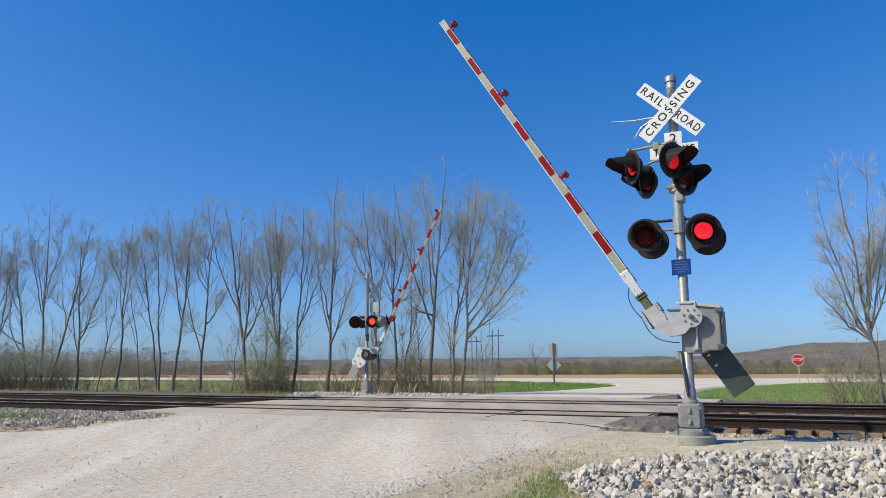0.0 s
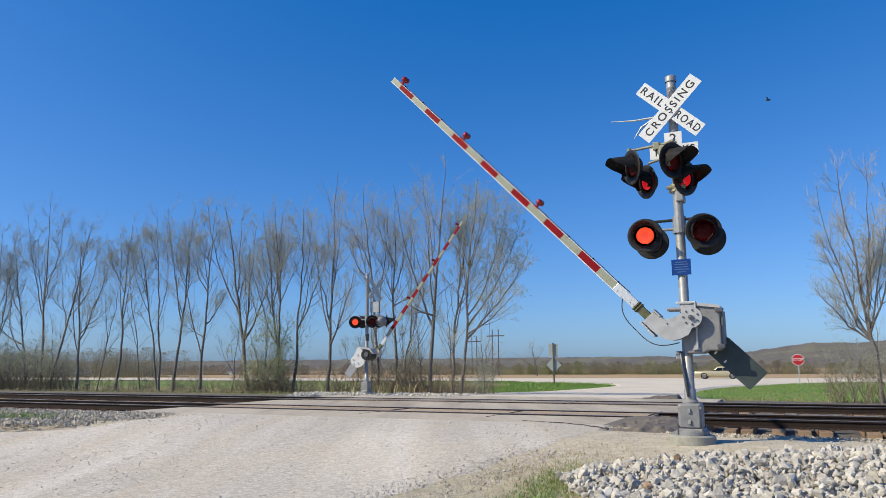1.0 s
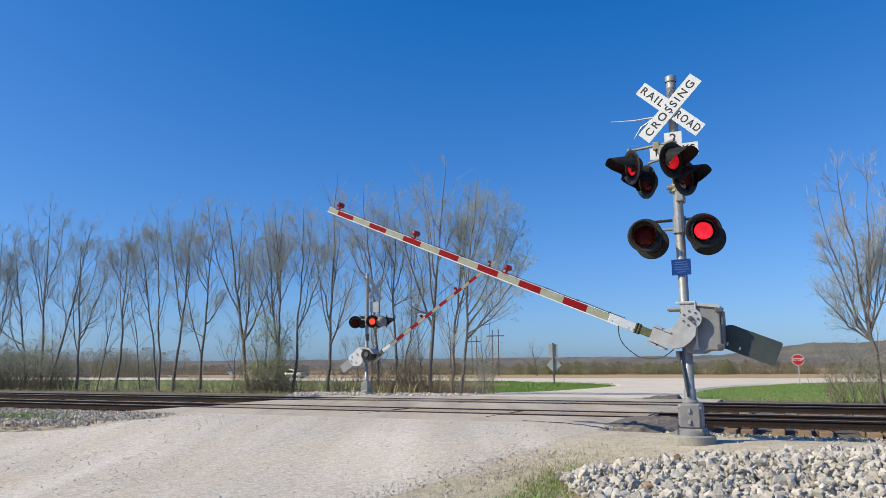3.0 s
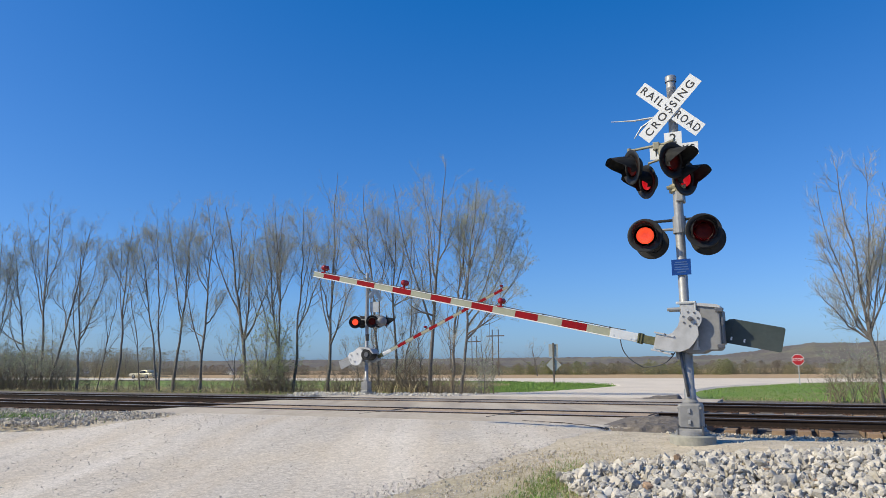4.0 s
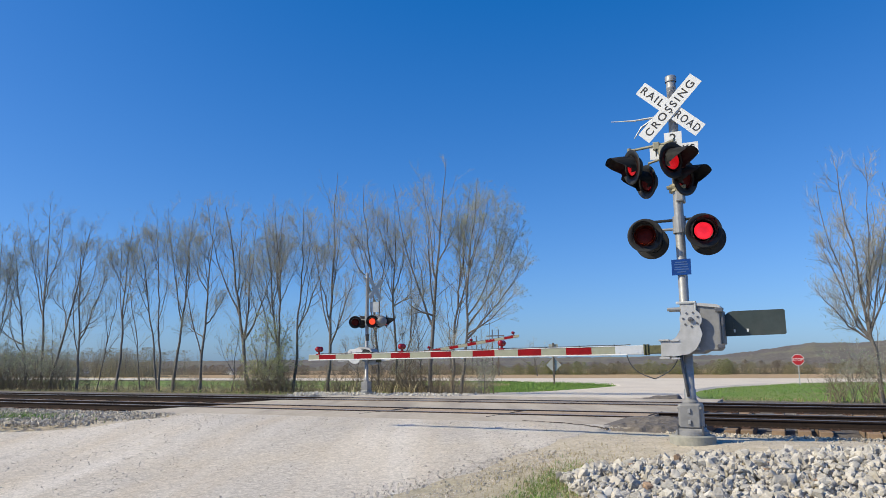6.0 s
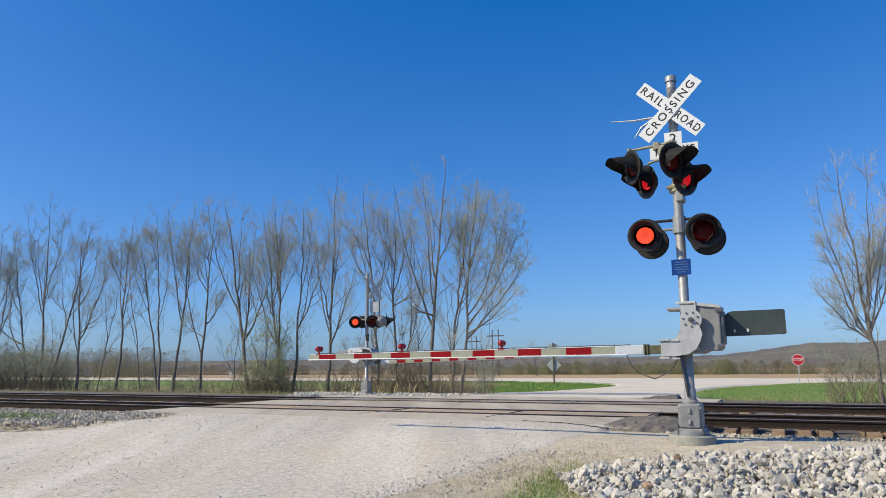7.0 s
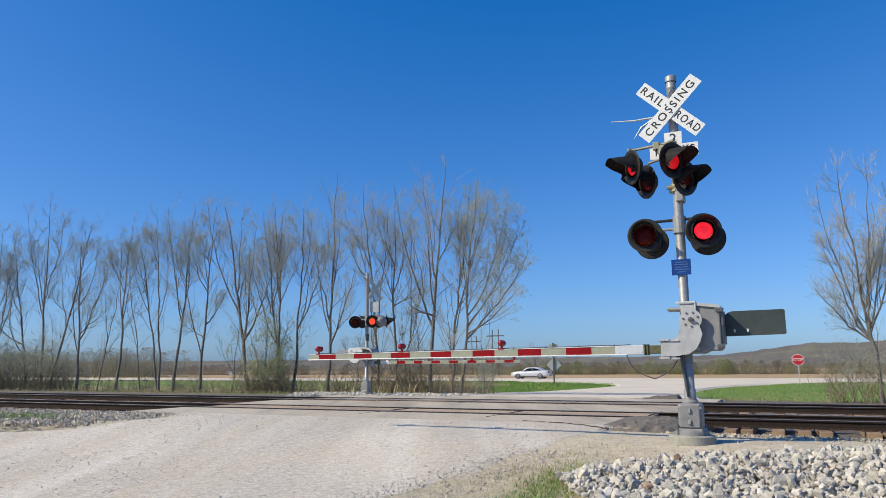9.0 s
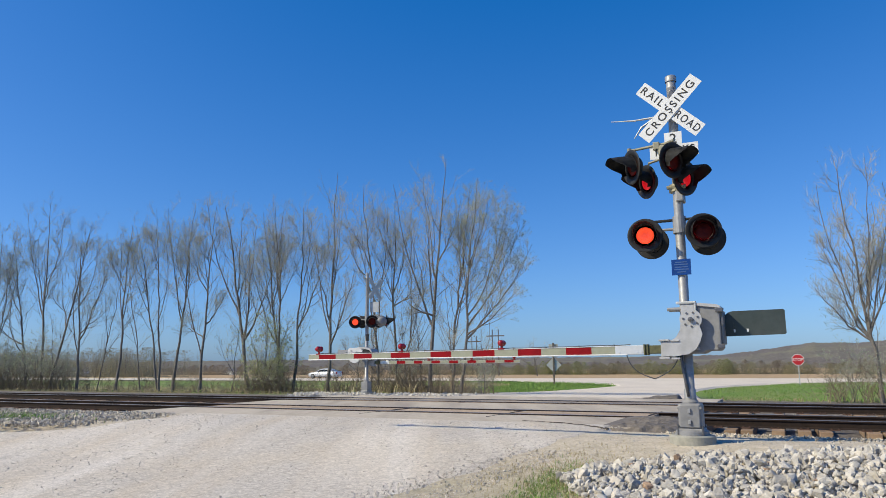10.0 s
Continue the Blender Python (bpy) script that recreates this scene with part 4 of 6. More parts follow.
# ---- trees ----
def ring_tube(verts, faces, pts, radii, sides):
    base = len(verts)
    for i, p in enumerate(pts):
        d = (pts[min(i + 1, len(pts) - 1)] - pts[max(i - 1, 0)]).normalized()
        a = d.cross(Vector((0.4, 0.9, 0.13))).normalized()
        b = d.cross(a)
        for k in range(sides):
            w = k * math.tau / sides
            verts.append(p + (a * math.cos(w) + b * math.sin(w)) * radii[i])
    for i in range(len(pts) - 1):
        for k in range(sides):
            j = (k + 1) % sides
            faces.append((base + i * sides + k, base + i * sides + j, base + (i + 1) * sides + j, base + (i + 1) * sides + k))


def quad(verts, faces, p, size, rnd):
    a = Vector((rnd.gauss(0, 1), rnd.gauss(0, 1), rnd.gauss(0, 1))).normalized()
    b = a.cross(Vector((rnd.gauss(0, 1), rnd.gauss(0, 1), rnd.gauss(0, 1)))).normalized()
    i = len(verts)
    verts += [p - a * size, p + b * size * 0.5, p + a * size, p - b * size * 0.5]
    faces.append((i, i + 1, i + 2, i + 3))


def bare_tree(seed, tall, lean=(0.0, 0.0), fork=0.3, limbs=4, spread=0.42, radius=None, branches=8, twigs=7, tips=4, buds=1, leafy=0.0, bud_mat=None, low=0.16):
    """Trunk and limbs, then a crown of twigs and buds; tapered, ascending, uneven."""
    rnd = random.Random(seed)
    tv, tf, cv, cf, bv, bf = [], [], [], [], [], []
    radius = radius or tall * 0.0105

    def branch(p, d, length, r0, level):
        seg = (7, 7, 5, 3, 2)[level]
        bend = (0.06, 0.16, 0.25, 0.30, 0.3)[level]
        up = (0.03, 0.10, 0.09, 0.06, 0.03)[level]
        pts, rad = [p.copy()], [r0]
        q = d.normalized()
        for i in range(seg):
            q = (q + Vector((rnd.gauss(0, bend), rnd.gauss(0, bend), rnd.gauss(0, bend * 0.6) + up))).normalized()
            p = p + q * (length / seg)
            pts.append(p.copy())
            rad.append(max(0.0026, r0 * (1 - (0.95, 0.90, 0.85, 0.8, 0.8)[level] * (i + 1) / seg)))
        if level <= 2:
            ring_tube(tv, tf, pts, rad, (8, 6, 5)[level])
        else:
            ring_tube(cv, cf, pts, rad, 3)
        return pts, rad

    def side(d, angle):
        a = d.cross(Vector((rnd.gauss(0, 1), rnd.gauss(0, 1), rnd.gauss(0, 0.5))))
        a = a.normalized() if a.length > 1e-3 else Vector((1, 0, 0))
        return d * math.cos(angle) + a * math.sin(angle)

    def at(pts, rad, t):
        x = t * (len(pts) - 1)
        i = min(len(pts) - 2, int(x))
        return pts[i].lerp(pts[i + 1], x - i), (pts[i + 1] - pts[i]).normalized(), rad[i]

    lead = Vector((lean[0] / tall, lean[1] / tall, 1)).normalized()
    pts, rad = branch(Vector((0, 0, -0.1)), lead, tall * 0.95, radius, 0)
    scaffold = [(pts, rad, tall)]
    for k in range(limbs):
        t = fork + (0.55 - fork) * k / max(1, limbs - 1) * rnd.uniform(0.5, 1.2)
        p, d, r = at(pts, rad, min(0.8, t))
        length = tall * (1 - t) * rnd.uniform(0.72, 1.0)
        lp, lr = branch(p, side(d, 1.25 * spread * rnd.uniform(0.6, 1.3)), length, r * rnd.uniform(0.45, 0.72), 1)
        scaffold.append((lp, lr, length))
    for pts1, rad1, len1 in scaffold:
        for k in range(branches):
            t = rnd.uniform(low, 0.98)
            p, d, r = at(pts1, rad1, t)
            length = min(3.2, len1 * 0.40 * (1.25 - t)) * rnd.uniform(0.6, 1.2) + 0.4
            bp, br = branch(p, side(d, rnd.uniform(0.5, 1.05)), length, max(0.006, r * 0.38), 2)
            for _ in range(twigs):
                p2, d2, r2 = at(bp, br, rnd.uniform(0.2, 1.0))
                wp, wr = branch(p2, side(d2, rnd.uniform(0.35, 0.75)), length * rnd.uniform(0.25, 0.55) + 0.12, max(0.004, r2 * 0.5), 3)
                for _ in range(tips):
                    p3, d3, r3 = at(wp, wr, rnd.uniform(0.2, 1.0))
                    xp, xr = branch(p3, side(d3, rnd.uniform(0.3, 0.7)), rnd.uniform(0.12, 0.40), 0.003, 4)
                    if rnd.random() < 0.75:
                        for _ in range(buds):
                            quad(bv, bf, xp[-1] + Vector((rnd.gauss(0, 0.04), rnd.gauss(0, 0.04), rnd.gauss(0, 0.04))), rnd.uniform(0.010, 0.022) * (1 + leafy), rnd)
    top = raw("crown", cv, cf, TWIG)
    trunk = raw("trunk", tv, tf, BARK)
    for p in trunk.polygons:
        p.use_smooth = True
    bud = raw("buds", bv, bf, bud_mat or BUD)
    return trunk, top, bud


def stem_tree(seed, stems, radius=None, branches=15, twigs=7, tips=3, buds=3, leafy=0.3, bud_mat=None, low=0.22, long=1.0):
    """A tree from its stems: (fork height, reach along the row, top height); the first stem is the leader from the ground up."""
    rnd = random.Random(seed)
    tv, tf, cv, cf, bv, bf = [], [], [], [], [], []
    radius = (radius or 0.03 + stems[0][2] * 0.0072) * 0.88

    def wander(pts, amount):
        off = Vector((0, 0, 0))
        out = []
        for i, p in enumerate(pts):
            out.append(p + off)
            off = off * 0.8 + Vector((rnd.gauss(0, amount), rnd.gauss(0, amount), 0))
        return out

    def at(pts, rad, t):
        x = t * (len(pts) - 1)
        i = min(len(pts) - 2, int(x))
        return pts[i].lerp(pts[i + 1], x - i), (pts[i + 1] - pts[i]).normalized(), rad[i] + (rad[i + 1] - rad[i]) * (x - i)

    def shoot(p, d, length, r0, seg, bend, up, sides, verts, faces):
        pts, rad = [p.copy()], [r0]
        q = d.normalized()
        for i in range(seg):
            q = (q + Vector((rnd.gauss(0, bend), rnd.gauss(0, bend), rnd.gauss(0, bend * 0.5) + up))).normalized()
            p = p + q * (length / seg)
            pts.append(p.copy())
            rad.append(max(0.0026, r0 * (1 - 0.8 * (i + 1) / seg)))
        ring_tube(verts, faces, pts, rad, sides)
        return pts, rad

    def side(d, angle):
        a = d.cross(Vector((rnd.gauss(0, 1), rnd.gauss(0, 1), rnd.gauss(0, 0.35))))
        a = a.normalized() if a.length > 1e-3 else Vector((1, 0, 0))
        return d * math.cos(angle) + a * math.sin(angle)

    scaffold = []
    fork0, reach0, top0 = stems[0]
    deep = rnd.uniform(-0.4, 0.4)
    lead = []
    for i in range(15):
        h = -0.12 + (top0 + 0.12) * i / 14
        t = max(0.0, h / top0)
        lead.append(U * (reach0 * t ** 1.15) + N * (deep * t) + Vector((0, 0, h)))
    lead = wander(lead, 0.045)
    lrad = [radius * (1.25 if i == 0 else 1.0) * (1 - 0.95 * (i / 14) ** 0.75) + 0.004 for i in range(15)]
    ring_tube(tv, tf, lead, lrad, 8)
    scaffold.append((lead, lrad, top0, max(0.10, min(0.32, fork0 / top0 * 0.6))))
    for fork, reach, top in stems[1:]:
        p, d, r = at(lead, lrad, min(0.9, (fork + 0.12) / (top0 + 0.12)))
        e = U * reach + N * rnd.uniform(-0.8, 0.8) + Vector((0, 0, top))
        span_ = e - p
        flat = Vector((span_.x, span_.y, 0))
        c = p + flat * rnd.uniform(0.52, 0.70) + Vector((0, 0, span_.z * rnd.uniform(0.28, 0.38)))
        pts = wander([p * (1 - t) ** 2 + c * 2 * t * (1 - t) + e * t * t for t in [i / 9 for i in range(10)]], 0.05)
        rad = [min(r * 0.8, 0.07) * (1 - 0.94 * (i / 9) ** 0.7) + 0.004 for i in range(10)]
        ring_tube(tv, tf, pts, rad, 7)
        scaffold.append((pts, rad, span_.length, low))
    for pts1, rad1, len1, start in scaffold[:]:
        for k in range(2 if len1 > 5 else 1):
            t = start + (0.72 - start) * (k + rnd.random()) / 2
            p, d, r = at(pts1, rad1, t)
            length = long * len1 * (1 - t) * rnd.uniform(0.55, 0.8)
            bp, br = shoot(p, side(d, rnd.uniform(0.3, 0.55)), length, max(0.012, r * 0.6), 8, 0.09, 0.10, 5, tv, tf)
            scaffold.append((bp, br, length, 0.2))
    for pts1, rad1, len1, start in scaffold:
        for k in range(int(branches * (0.45 + 0.55 * min(1.0, len1 / 8.0)))):
            t = start + (0.97 - start) * rnd.random()
            p, d, r = at(pts1, rad1, t)
            length = long * min(2.6, 0.6 + len1 * 0.30 * (1.08 - t)) * rnd.uniform(0.6, 1.25)
            bp, br = shoot(p, side(d, rnd.uniform(0.4, 0.85)), length, max(0.006, min(0.017, r * 0.45)), 5, 0.17, 0.11, 4, tv, tf)
            for _ in range(twigs):
                p2, d2, r2 = at(bp, br, rnd.uniform(0.15, 1.0))
                wp, wr = shoot(p2, side(d2, rnd.uniform(0.3, 0.7)), length * rnd.uniform(0.22, 0.5) + 0.15, max(0.0045, r2 * 0.5), 3, 0.2, 0.10, 3, cv, cf)
                for _ in range(tips):
                    p3, d3, r3 = at(wp, wr, rnd.uniform(0.2, 1.0))
                    xp, xr = shoot(p3, side(d3, rnd.uniform(0.25, 0.6)), rnd.uniform(0.12, 0.36), 0.0032, 2, 0.2, 0.08, 3, cv, cf)
                    if rnd.random() < 0.75:
                        for _ in range(buds):
                            quad(bv, bf, xp[-1] + Vector((rnd.gauss(0, 0.05), rnd.gauss(0, 0.05), rnd.gauss(0, 0.05))), rnd.uniform(0.010, 0.022) * (1 + leafy), rnd)
    trunk = raw("trunk", tv, tf, BARK)
    for p in trunk.polygons:
        p.use_smooth = True
    return trunk, raw("crown", cv, cf, TWIG), raw("buds", bv, bf, bud_mat or BUD)


def plant(name, meshes, at, label, group, category="tree"):
    t = thing(name, label, category, at, group)
    for nm, me in zip(("trunk", "crown", "foliage"), meshes):
        o = new(nm, me)
        o.parent = t
        if nm == "foliage":
            tagged(o, "first green buds and catkins", kind="stuff")
    return t


ROW = "bare trees along the tracks"
row_seed = itertools.count(100)


def row_tree(u, *stems, label="bare leafless tree with ascending limbs behind the tracks", n=0.0, **kw):
    k = next(row_seed)
    n = n or 31.4 + 0.4 * math.sin(k * 2.3)
    return plant("tree", stem_tree(k, stems, **kw), Matrix.Translation(un(u, n, height(u, n) - 0.05)), label, ROW)


TWO = "bare tree that forks into two upright limbs behind the tracks"
MANY = "bare tree with many upswept limbs behind the tracks"
GREEN = "tall forked tree with a first green haze of buds"
row_tree(-48.6, (4.0, -0.6, 11.4), (3.5, 1.2, 10.6), (4.5, -2.0, 9.5))
row_tree(-45.8, (3.6, -2.5, 10.2), (5.1, -3.8, 10.0), (3.2, -3.8, 5.2))
row_tree(-44.7, (5.1, 0.0, 12.7), (5.0, -3.1, 12.6), (6.1, 1.3, 11.7), (5.6, -1.5, 10.5), label=TWO, branches=14)
row_tree(-42.9, (3.4, 2.4, 11.0), (4.2, -0.8, 8.2))
row_tree(-41.1, (3.4, -0.9, 11.0), (3.4, 2.4, 9.2), (7.1, -0.2, 10.9), (3.8, 2.6, 5.4), label=MANY)
row_tree(-39.2, (2.0, 1.3, 7.6), (3.0, 0.2, 6.5), branches=8, radius=0.05, label="slender bare tree among thicker ones")
row_tree(-36.9, (4.4, 0.2, 10.5), (4.4, -0.8, 10.1), (6.2, -1.5, 9.5), label=TWO)
row_tree(-34.0, (4.7, -2.6, 10.4), (6.8, -3.4, 9.8), (6.0, -1.5, 10.0), radius=0.085)
row_tree(-35.1, (3.3, -1.4, 7.5), branches=9, radius=0.055, label="slender bare tree among thicker ones")
row_tree(-33.4, (6.0, -0.8, 11.2), (7.4, -2.0, 10.0), radius=0.085)
row_tree(-33.0, (4.2, 0.8, 11.2), (4.3, -0.6, 11.3), (7.0, 0.0, 10.3), (5.6, 1.6, 9.3), label=TWO)
row_tree(-30.3, (3.2, 0.5, 11.1), (3.2, -1.7, 4.4), (5.9, -1.3, 8.9), (7.1, 1.4, 9.9), (4.0, 1.2, 5.6))
row_tree(-26.9, (2.5, -2.0, 10.9), (4.4, -3.2, 11.3), (5.7, -0.9, 10.6), (2.6, 0.2, 9.5), (3.0, 1.3, 8.1), label=MANY, radius=0.15)
row_tree(-25.0, (3.1, -1.3, 10.3), (4.9, -0.6, 10.4), (4.3, -2.2, 8.9), branches=16)
row_tree(-24.6, (4.3, -0.5, 10.4), (6.2, 0.2, 10.1), (5.0, -1.0, 9.8), branches=17)
row_tree(-24.1, (3.0, 0.3, 10.4), (3.6, 1.8, 9.1), (5.5, 1.0, 9.4), branches=14)
row_tree(-21.7, (3.0, 0.2, 12.2), (2.7, 1.7, 6.8), (3.9, -0.5, 8.2), (5.4, 0.7, 9.0), label="tall slender bare tree with a straight leader")
row_tree(-18.4, (1.8, -0.9, 11.0), (5.9, -1.9, 8.3), (6.4, -1.3, 9.5), (3.2, 0.4, 9.8), branches=15)
row_tree(-17.7, (4.0, -0.4, 10.7), (6.7, -1.4, 10.4), (4.6, 1.3, 6.5), (5.2, 0.6, 9.6), branches=15)
row_tree(-17.0, (2.0, 0.4, 8.2), (2.4, 1.0, 6.6), branches=9, radius=0.06, label="slender bare tree among thicker ones")
row_tree(-15.7, (5.6, 1.0, 11.9), (3.4, -1.8, 10.8), (5.7, -0.3, 11.1), (4.0, -0.8, 4.6), (6.6, 1.6, 9.8), label="tall forked tree with pale upper limbs", branches=11, radius=0.15)
row_tree(-14.7, (2.6, 1.2, 10.4), (5.6, 0.5, 9.2), (4.4, 1.9, 8.8), label=GREEN, buds=6, leafy=0.5)
row_tree(-13.9, (2.9, 1.1, 10.6), (2.8, 3.6, 7.2), (3.9, 2.2, 9.1), (3.0, 3.0, 4.8), (6.3, 1.6, 9.8), (3.4, 2.9, 8.2), label=GREEN, buds=6, leafy=0.5, branches=14)
for i, u in enumerate((-47.8, -43.4, -29.0, -25.6, -20.2, -19.6, -18.9, -17.3, -16.5, -14.3, -12.9)):
    n = 31.0 + (i % 3) * 0.7
    me = stem_tree(200 + i, ((1.5, Rnd.uniform(-1.2, 1.2), Rnd.uniform(3.0, 6.0)), (1.2, Rnd.uniform(-0.9, 0.9), Rnd.uniform(2.5, 4.0))), branches=6, twigs=5, tips=3, radius=0.035, buds=2)
    plant("sapling", me, Matrix.Translation(un(u, n, height(u, n) - 0.05)), "thin bare sapling among the taller trees", "saplings")
RIGHT = "bare tree with many upswept limbs beside the tracks"
row_tree(2.66, (1.9, -0.75, 8.2), (2.0, -1.3, 7.4), (2.1, 0.15, 8.0), (2.3, 0.7, 7.2), (2.2, 1.2, 7.6), (2.0, -1.5, 3.8), (1.9, -1.2, 5.4), (3.0, 0.3, 6.6),
         label=RIGHT, n=26.6, radius=0.08, branches=17, twigs=6, tips=3, buds=2, low=0.15, long=0.58)
row_tree(4.6, (2.0, 0.4, 7.0), (2.0, -0.7, 6.4), (2.6, 1.2, 6.0), label=RIGHT, n=27.4, long=0.7)

# leafing shrub and brush under the trees
shrub_me = bare_tree(310, 4.8, (0, 0), 0.04, 8, 0.36, radius=0.035, branches=6, twigs=5, tips=3, buds=5, leafy=1.2, bud_mat=LEAF, low=0.05)
shrub2 = bare_tree(311, 2.2, (0, 0), 0.05, 6, 0.5, radius=0.02, branches=5, twigs=5, tips=3, buds=4, leafy=0.7, bud_mat=BUD, low=0.05)
shrub3 = bare_tree(312, 2.7, (0, 0), 0.03, 8, 0.42, radius=0.02, branches=5, twigs=5, tips=3, buds=5, leafy=1.2, bud_mat=LEAF, low=0.03)


def shrub(meshes, u, n, size, label):
    sh = plant("shrub", meshes, Matrix.Translation(un(u, n, height(u, n) - 0.05)) @ pose(0, 0, 0, 0, 0, 50 * u), label, "shrubs", "shrub")
    sh.scale = (size, size, size)


for u, n, size in ((-25.1, 30.4, 0.95), (-24.4, 30.9, 0.75)):
    shrub(shrub_me, u, n, size, "young green leafing shrub among bare stems")
for u, n, size in ((-25.8, 30.4, 0.7), (-24.2, 30.3, 0.75)):
    shrub(shrub3, u, n, size, "low green leafing shrub at the foot of bare trees")
for u, n, size in ((-44.6, 31.2, 1.5), (-46.6, 30.7, 1.3), (-42.4, 31.0, 1.2), (-48.2, 30.8, 1.4), (-16.9, 31.6, 1.0), (-12.6, 30.4, 0.8), (1.9, 27.0, 0.75), (3.0, 26.4, 0.7)):
    shrub(shrub2, u, n, size, "low brush with first leaves")


def brush(name, spots, label, material, tall):
    verts, faces = [], []
    rnd = random.Random(len(spots))
    for u, n, s in spots:
        p0 = un(u, n, height(u, n) - 0.05)
        for _ in range(5):
            d = Vector((rnd.gauss(0, 0.28), rnd.gauss(0, 0.28), 1)).normalized()
            h = tall * s * rnd.uniform(0.5, 1.1)
            a = p0 + Vector((rnd.gauss(0, 0.12), rnd.gauss(0, 0.12), 0))
            m_ = a + d * h * 0.5 + Vector((rnd.gauss(0, 0.08), rnd.gauss(0, 0.08), 0))
            e = a + d * h + Vector((rnd.gauss(0, 0.2), rnd.gauss(0, 0.2), 0))
            ring_tube(verts, faces, [a, m_, e], [0.010, 0.007, 0.003], 3)
            for _ in range(5):
                q = m_.lerp(e, rnd.uniform(-0.6, 1))
                q2 = q + Vector((rnd.gauss(0, 0.22), rnd.gauss(0, 0.22), rnd.uniform(0.1, 0.45)))
                ring_tube(verts, faces, [q, q2], [0.005, 0.003], 3)
    return tagged(new(name, raw(name, verts, faces, material)), label, "brush", kind="stuff")


spots = [(Rnd.uniform(-52, -11.6), Rnd.gauss(31.2, 0.8), Rnd.uniform(0.4, 1.2)) for _ in range(130)]
spots += [(Rnd.uniform(-52, -40.5), Rnd.gauss(31.4, 0.9), Rnd.uniform(0.6, 1.4)) for _ in range(130)]
spots += [(Rnd.gauss(-17.2, 1.6), Rnd.gauss(30.8, 0.6), Rnd.uniform(0.7, 1.5)) for _ in range(85)]
spots += [(Rnd.uniform(0.9, 6.0), Rnd.gauss(26.8, 0.4), Rnd.uniform(0.4, 1.0)) for _ in range(30)]
spots += [(Rnd.gauss(-24.8, 0.9), Rnd.gauss(30.9, 0.5), Rnd.uniform(0.5, 1.2)) for _ in range(60)]
brush("undergrowth", spots, "tangle of bare brush and thin stems under the trees", BRUSH, 1.5)

# ---- stones ----
def stone_shapes(count, seed, points=11):
    rnd = random.Random(seed)
    out = []
    for _ in range(count):
        bm = bmesh.new()
        sx, sy, sz = rnd.uniform(0.75, 1.3), rnd.uniform(0.7, 1.1), rnd.uniform(0.45, 0.8)
        for _ in range(points):
            d = Vector((rnd.gauss(0, 1), rnd.gauss(0, 1), rnd.gauss(0, 1))).normalized() * rnd.uniform(0.85, 1.1)
            bm.verts.new((d.x * sx, d.y * sy, d.z * sz))
        r = bmesh.ops.convex_hull(bm, input=bm.verts[:])
        bmesh.ops.delete(bm, geom=[g for g in r["geom_interior"] if isinstance(g, bmesh.types.BMVert)], context="VERTS")
        bmesh.ops.recalc_face_normals(bm, faces=bm.faces[:])
        bm.verts.index_update()
        out.append(([v.co.copy() for v in bm.verts], [tuple(v.index for v in f.verts) for f in bm.faces]))
        bm.free()
    return out


SHAPES = stone_shapes(20, 3, 15)
SMALL = stone_shapes(10, 4, 7)


def scatter(name, spots, shapes, material, label, category, seed):
    """Joined loose stones: spots of (u, n, z, size)."""
    rnd = random.Random(seed)
    verts, faces = [], []
    for u, n, z, s in spots:
        sv, sf = rnd.choice(shapes)
        m = Euler((rnd.uniform(0, 6.3), rnd.uniform(0, 6.3), rnd.uniform(0, 6.3))).to_matrix() * s
        p = un(u, n, z)
        b = len(verts)
        verts += [p + m @ c for c in sv]
        faces += [tuple(i + b for i in f) for f in sf]
    return tagged(new(name, raw(name, verts, faces, material)), label, category, kind="stuff")


def riprap_edge(u):
    return lerp_table([(-2.7, 8.6), (-2.3, 9.4), (-1.8, 9.85), (-1.1, 10.3), (0.0, 10.7), (0.7, 10.95), (1.2, 11.25), (3.0, 12.0), (7, 12.9)], u)


pile = thing("rubble_bank", "bank of loose pale limestone rubble", "rubble", pose(0, 0, 0), kind="")
STONE_BROWN = mat("iron_stained_stone", (0.38, 0.27, 0.18), (0.26, 0.17, 0.12), 7, 0.9, 0, 0.5, 25, random_value=0.25)
stone_meshes = []
for sv, sf in SHAPES:
    stone_meshes.append(raw("stone", [c * 1.0 for c in sv], sf, STONE))
brown_meshes = [raw("stone", sv, sf, STONE_BROWN) for sv, sf in SHAPES[:4]]
made = []
rest = []
for k in range(14000):
    u = Rnd.uniform(-2.6, 4.6)
    top = riprap_edge(u)
    n = Rnd.uniform(6.6, top)
    if n < 8.7 and u < -2.2 - (n - 8.0) * 0.57:
        continue
    s = min(0.095, 0.018 + abs(Rnd.gauss(0, 0.026)))
    edge = min(1.0, (top - n) / 0.9)
    z = height(u, n) + s * 0.30 + 0.13 * edge * Rnd.random()
    near = 7.2 < n < 10.4 and -2.6 < u < 1.6
    if near and len(made) < 300 and s > 0.052:
        o = new("stone", Rnd.choice(brown_meshes if Rnd.random() < 0.06 else stone_meshes))
        o.parent = pile
        o.matrix_local = Matrix.LocRotScale(un(u, n, z), Euler((Rnd.uniform(-0.9, 0.9), Rnd.uniform(-0.9, 0.9), Rnd.uniform(0, 6.3))), (s, s, s))
        made.append(o)
    else:
        rest.append((u, n, z, s))
STONE_JOINED = mat("limestone_rubble_small", (0.57, 0.535, 0.48), (0.38, 0.355, 0.31), 7, 0.9, 0, 0.8, 25, stain=(0.42, 0.36, 0.28), stain_scale=2.5, stain_amount=0.5, island=0.25)
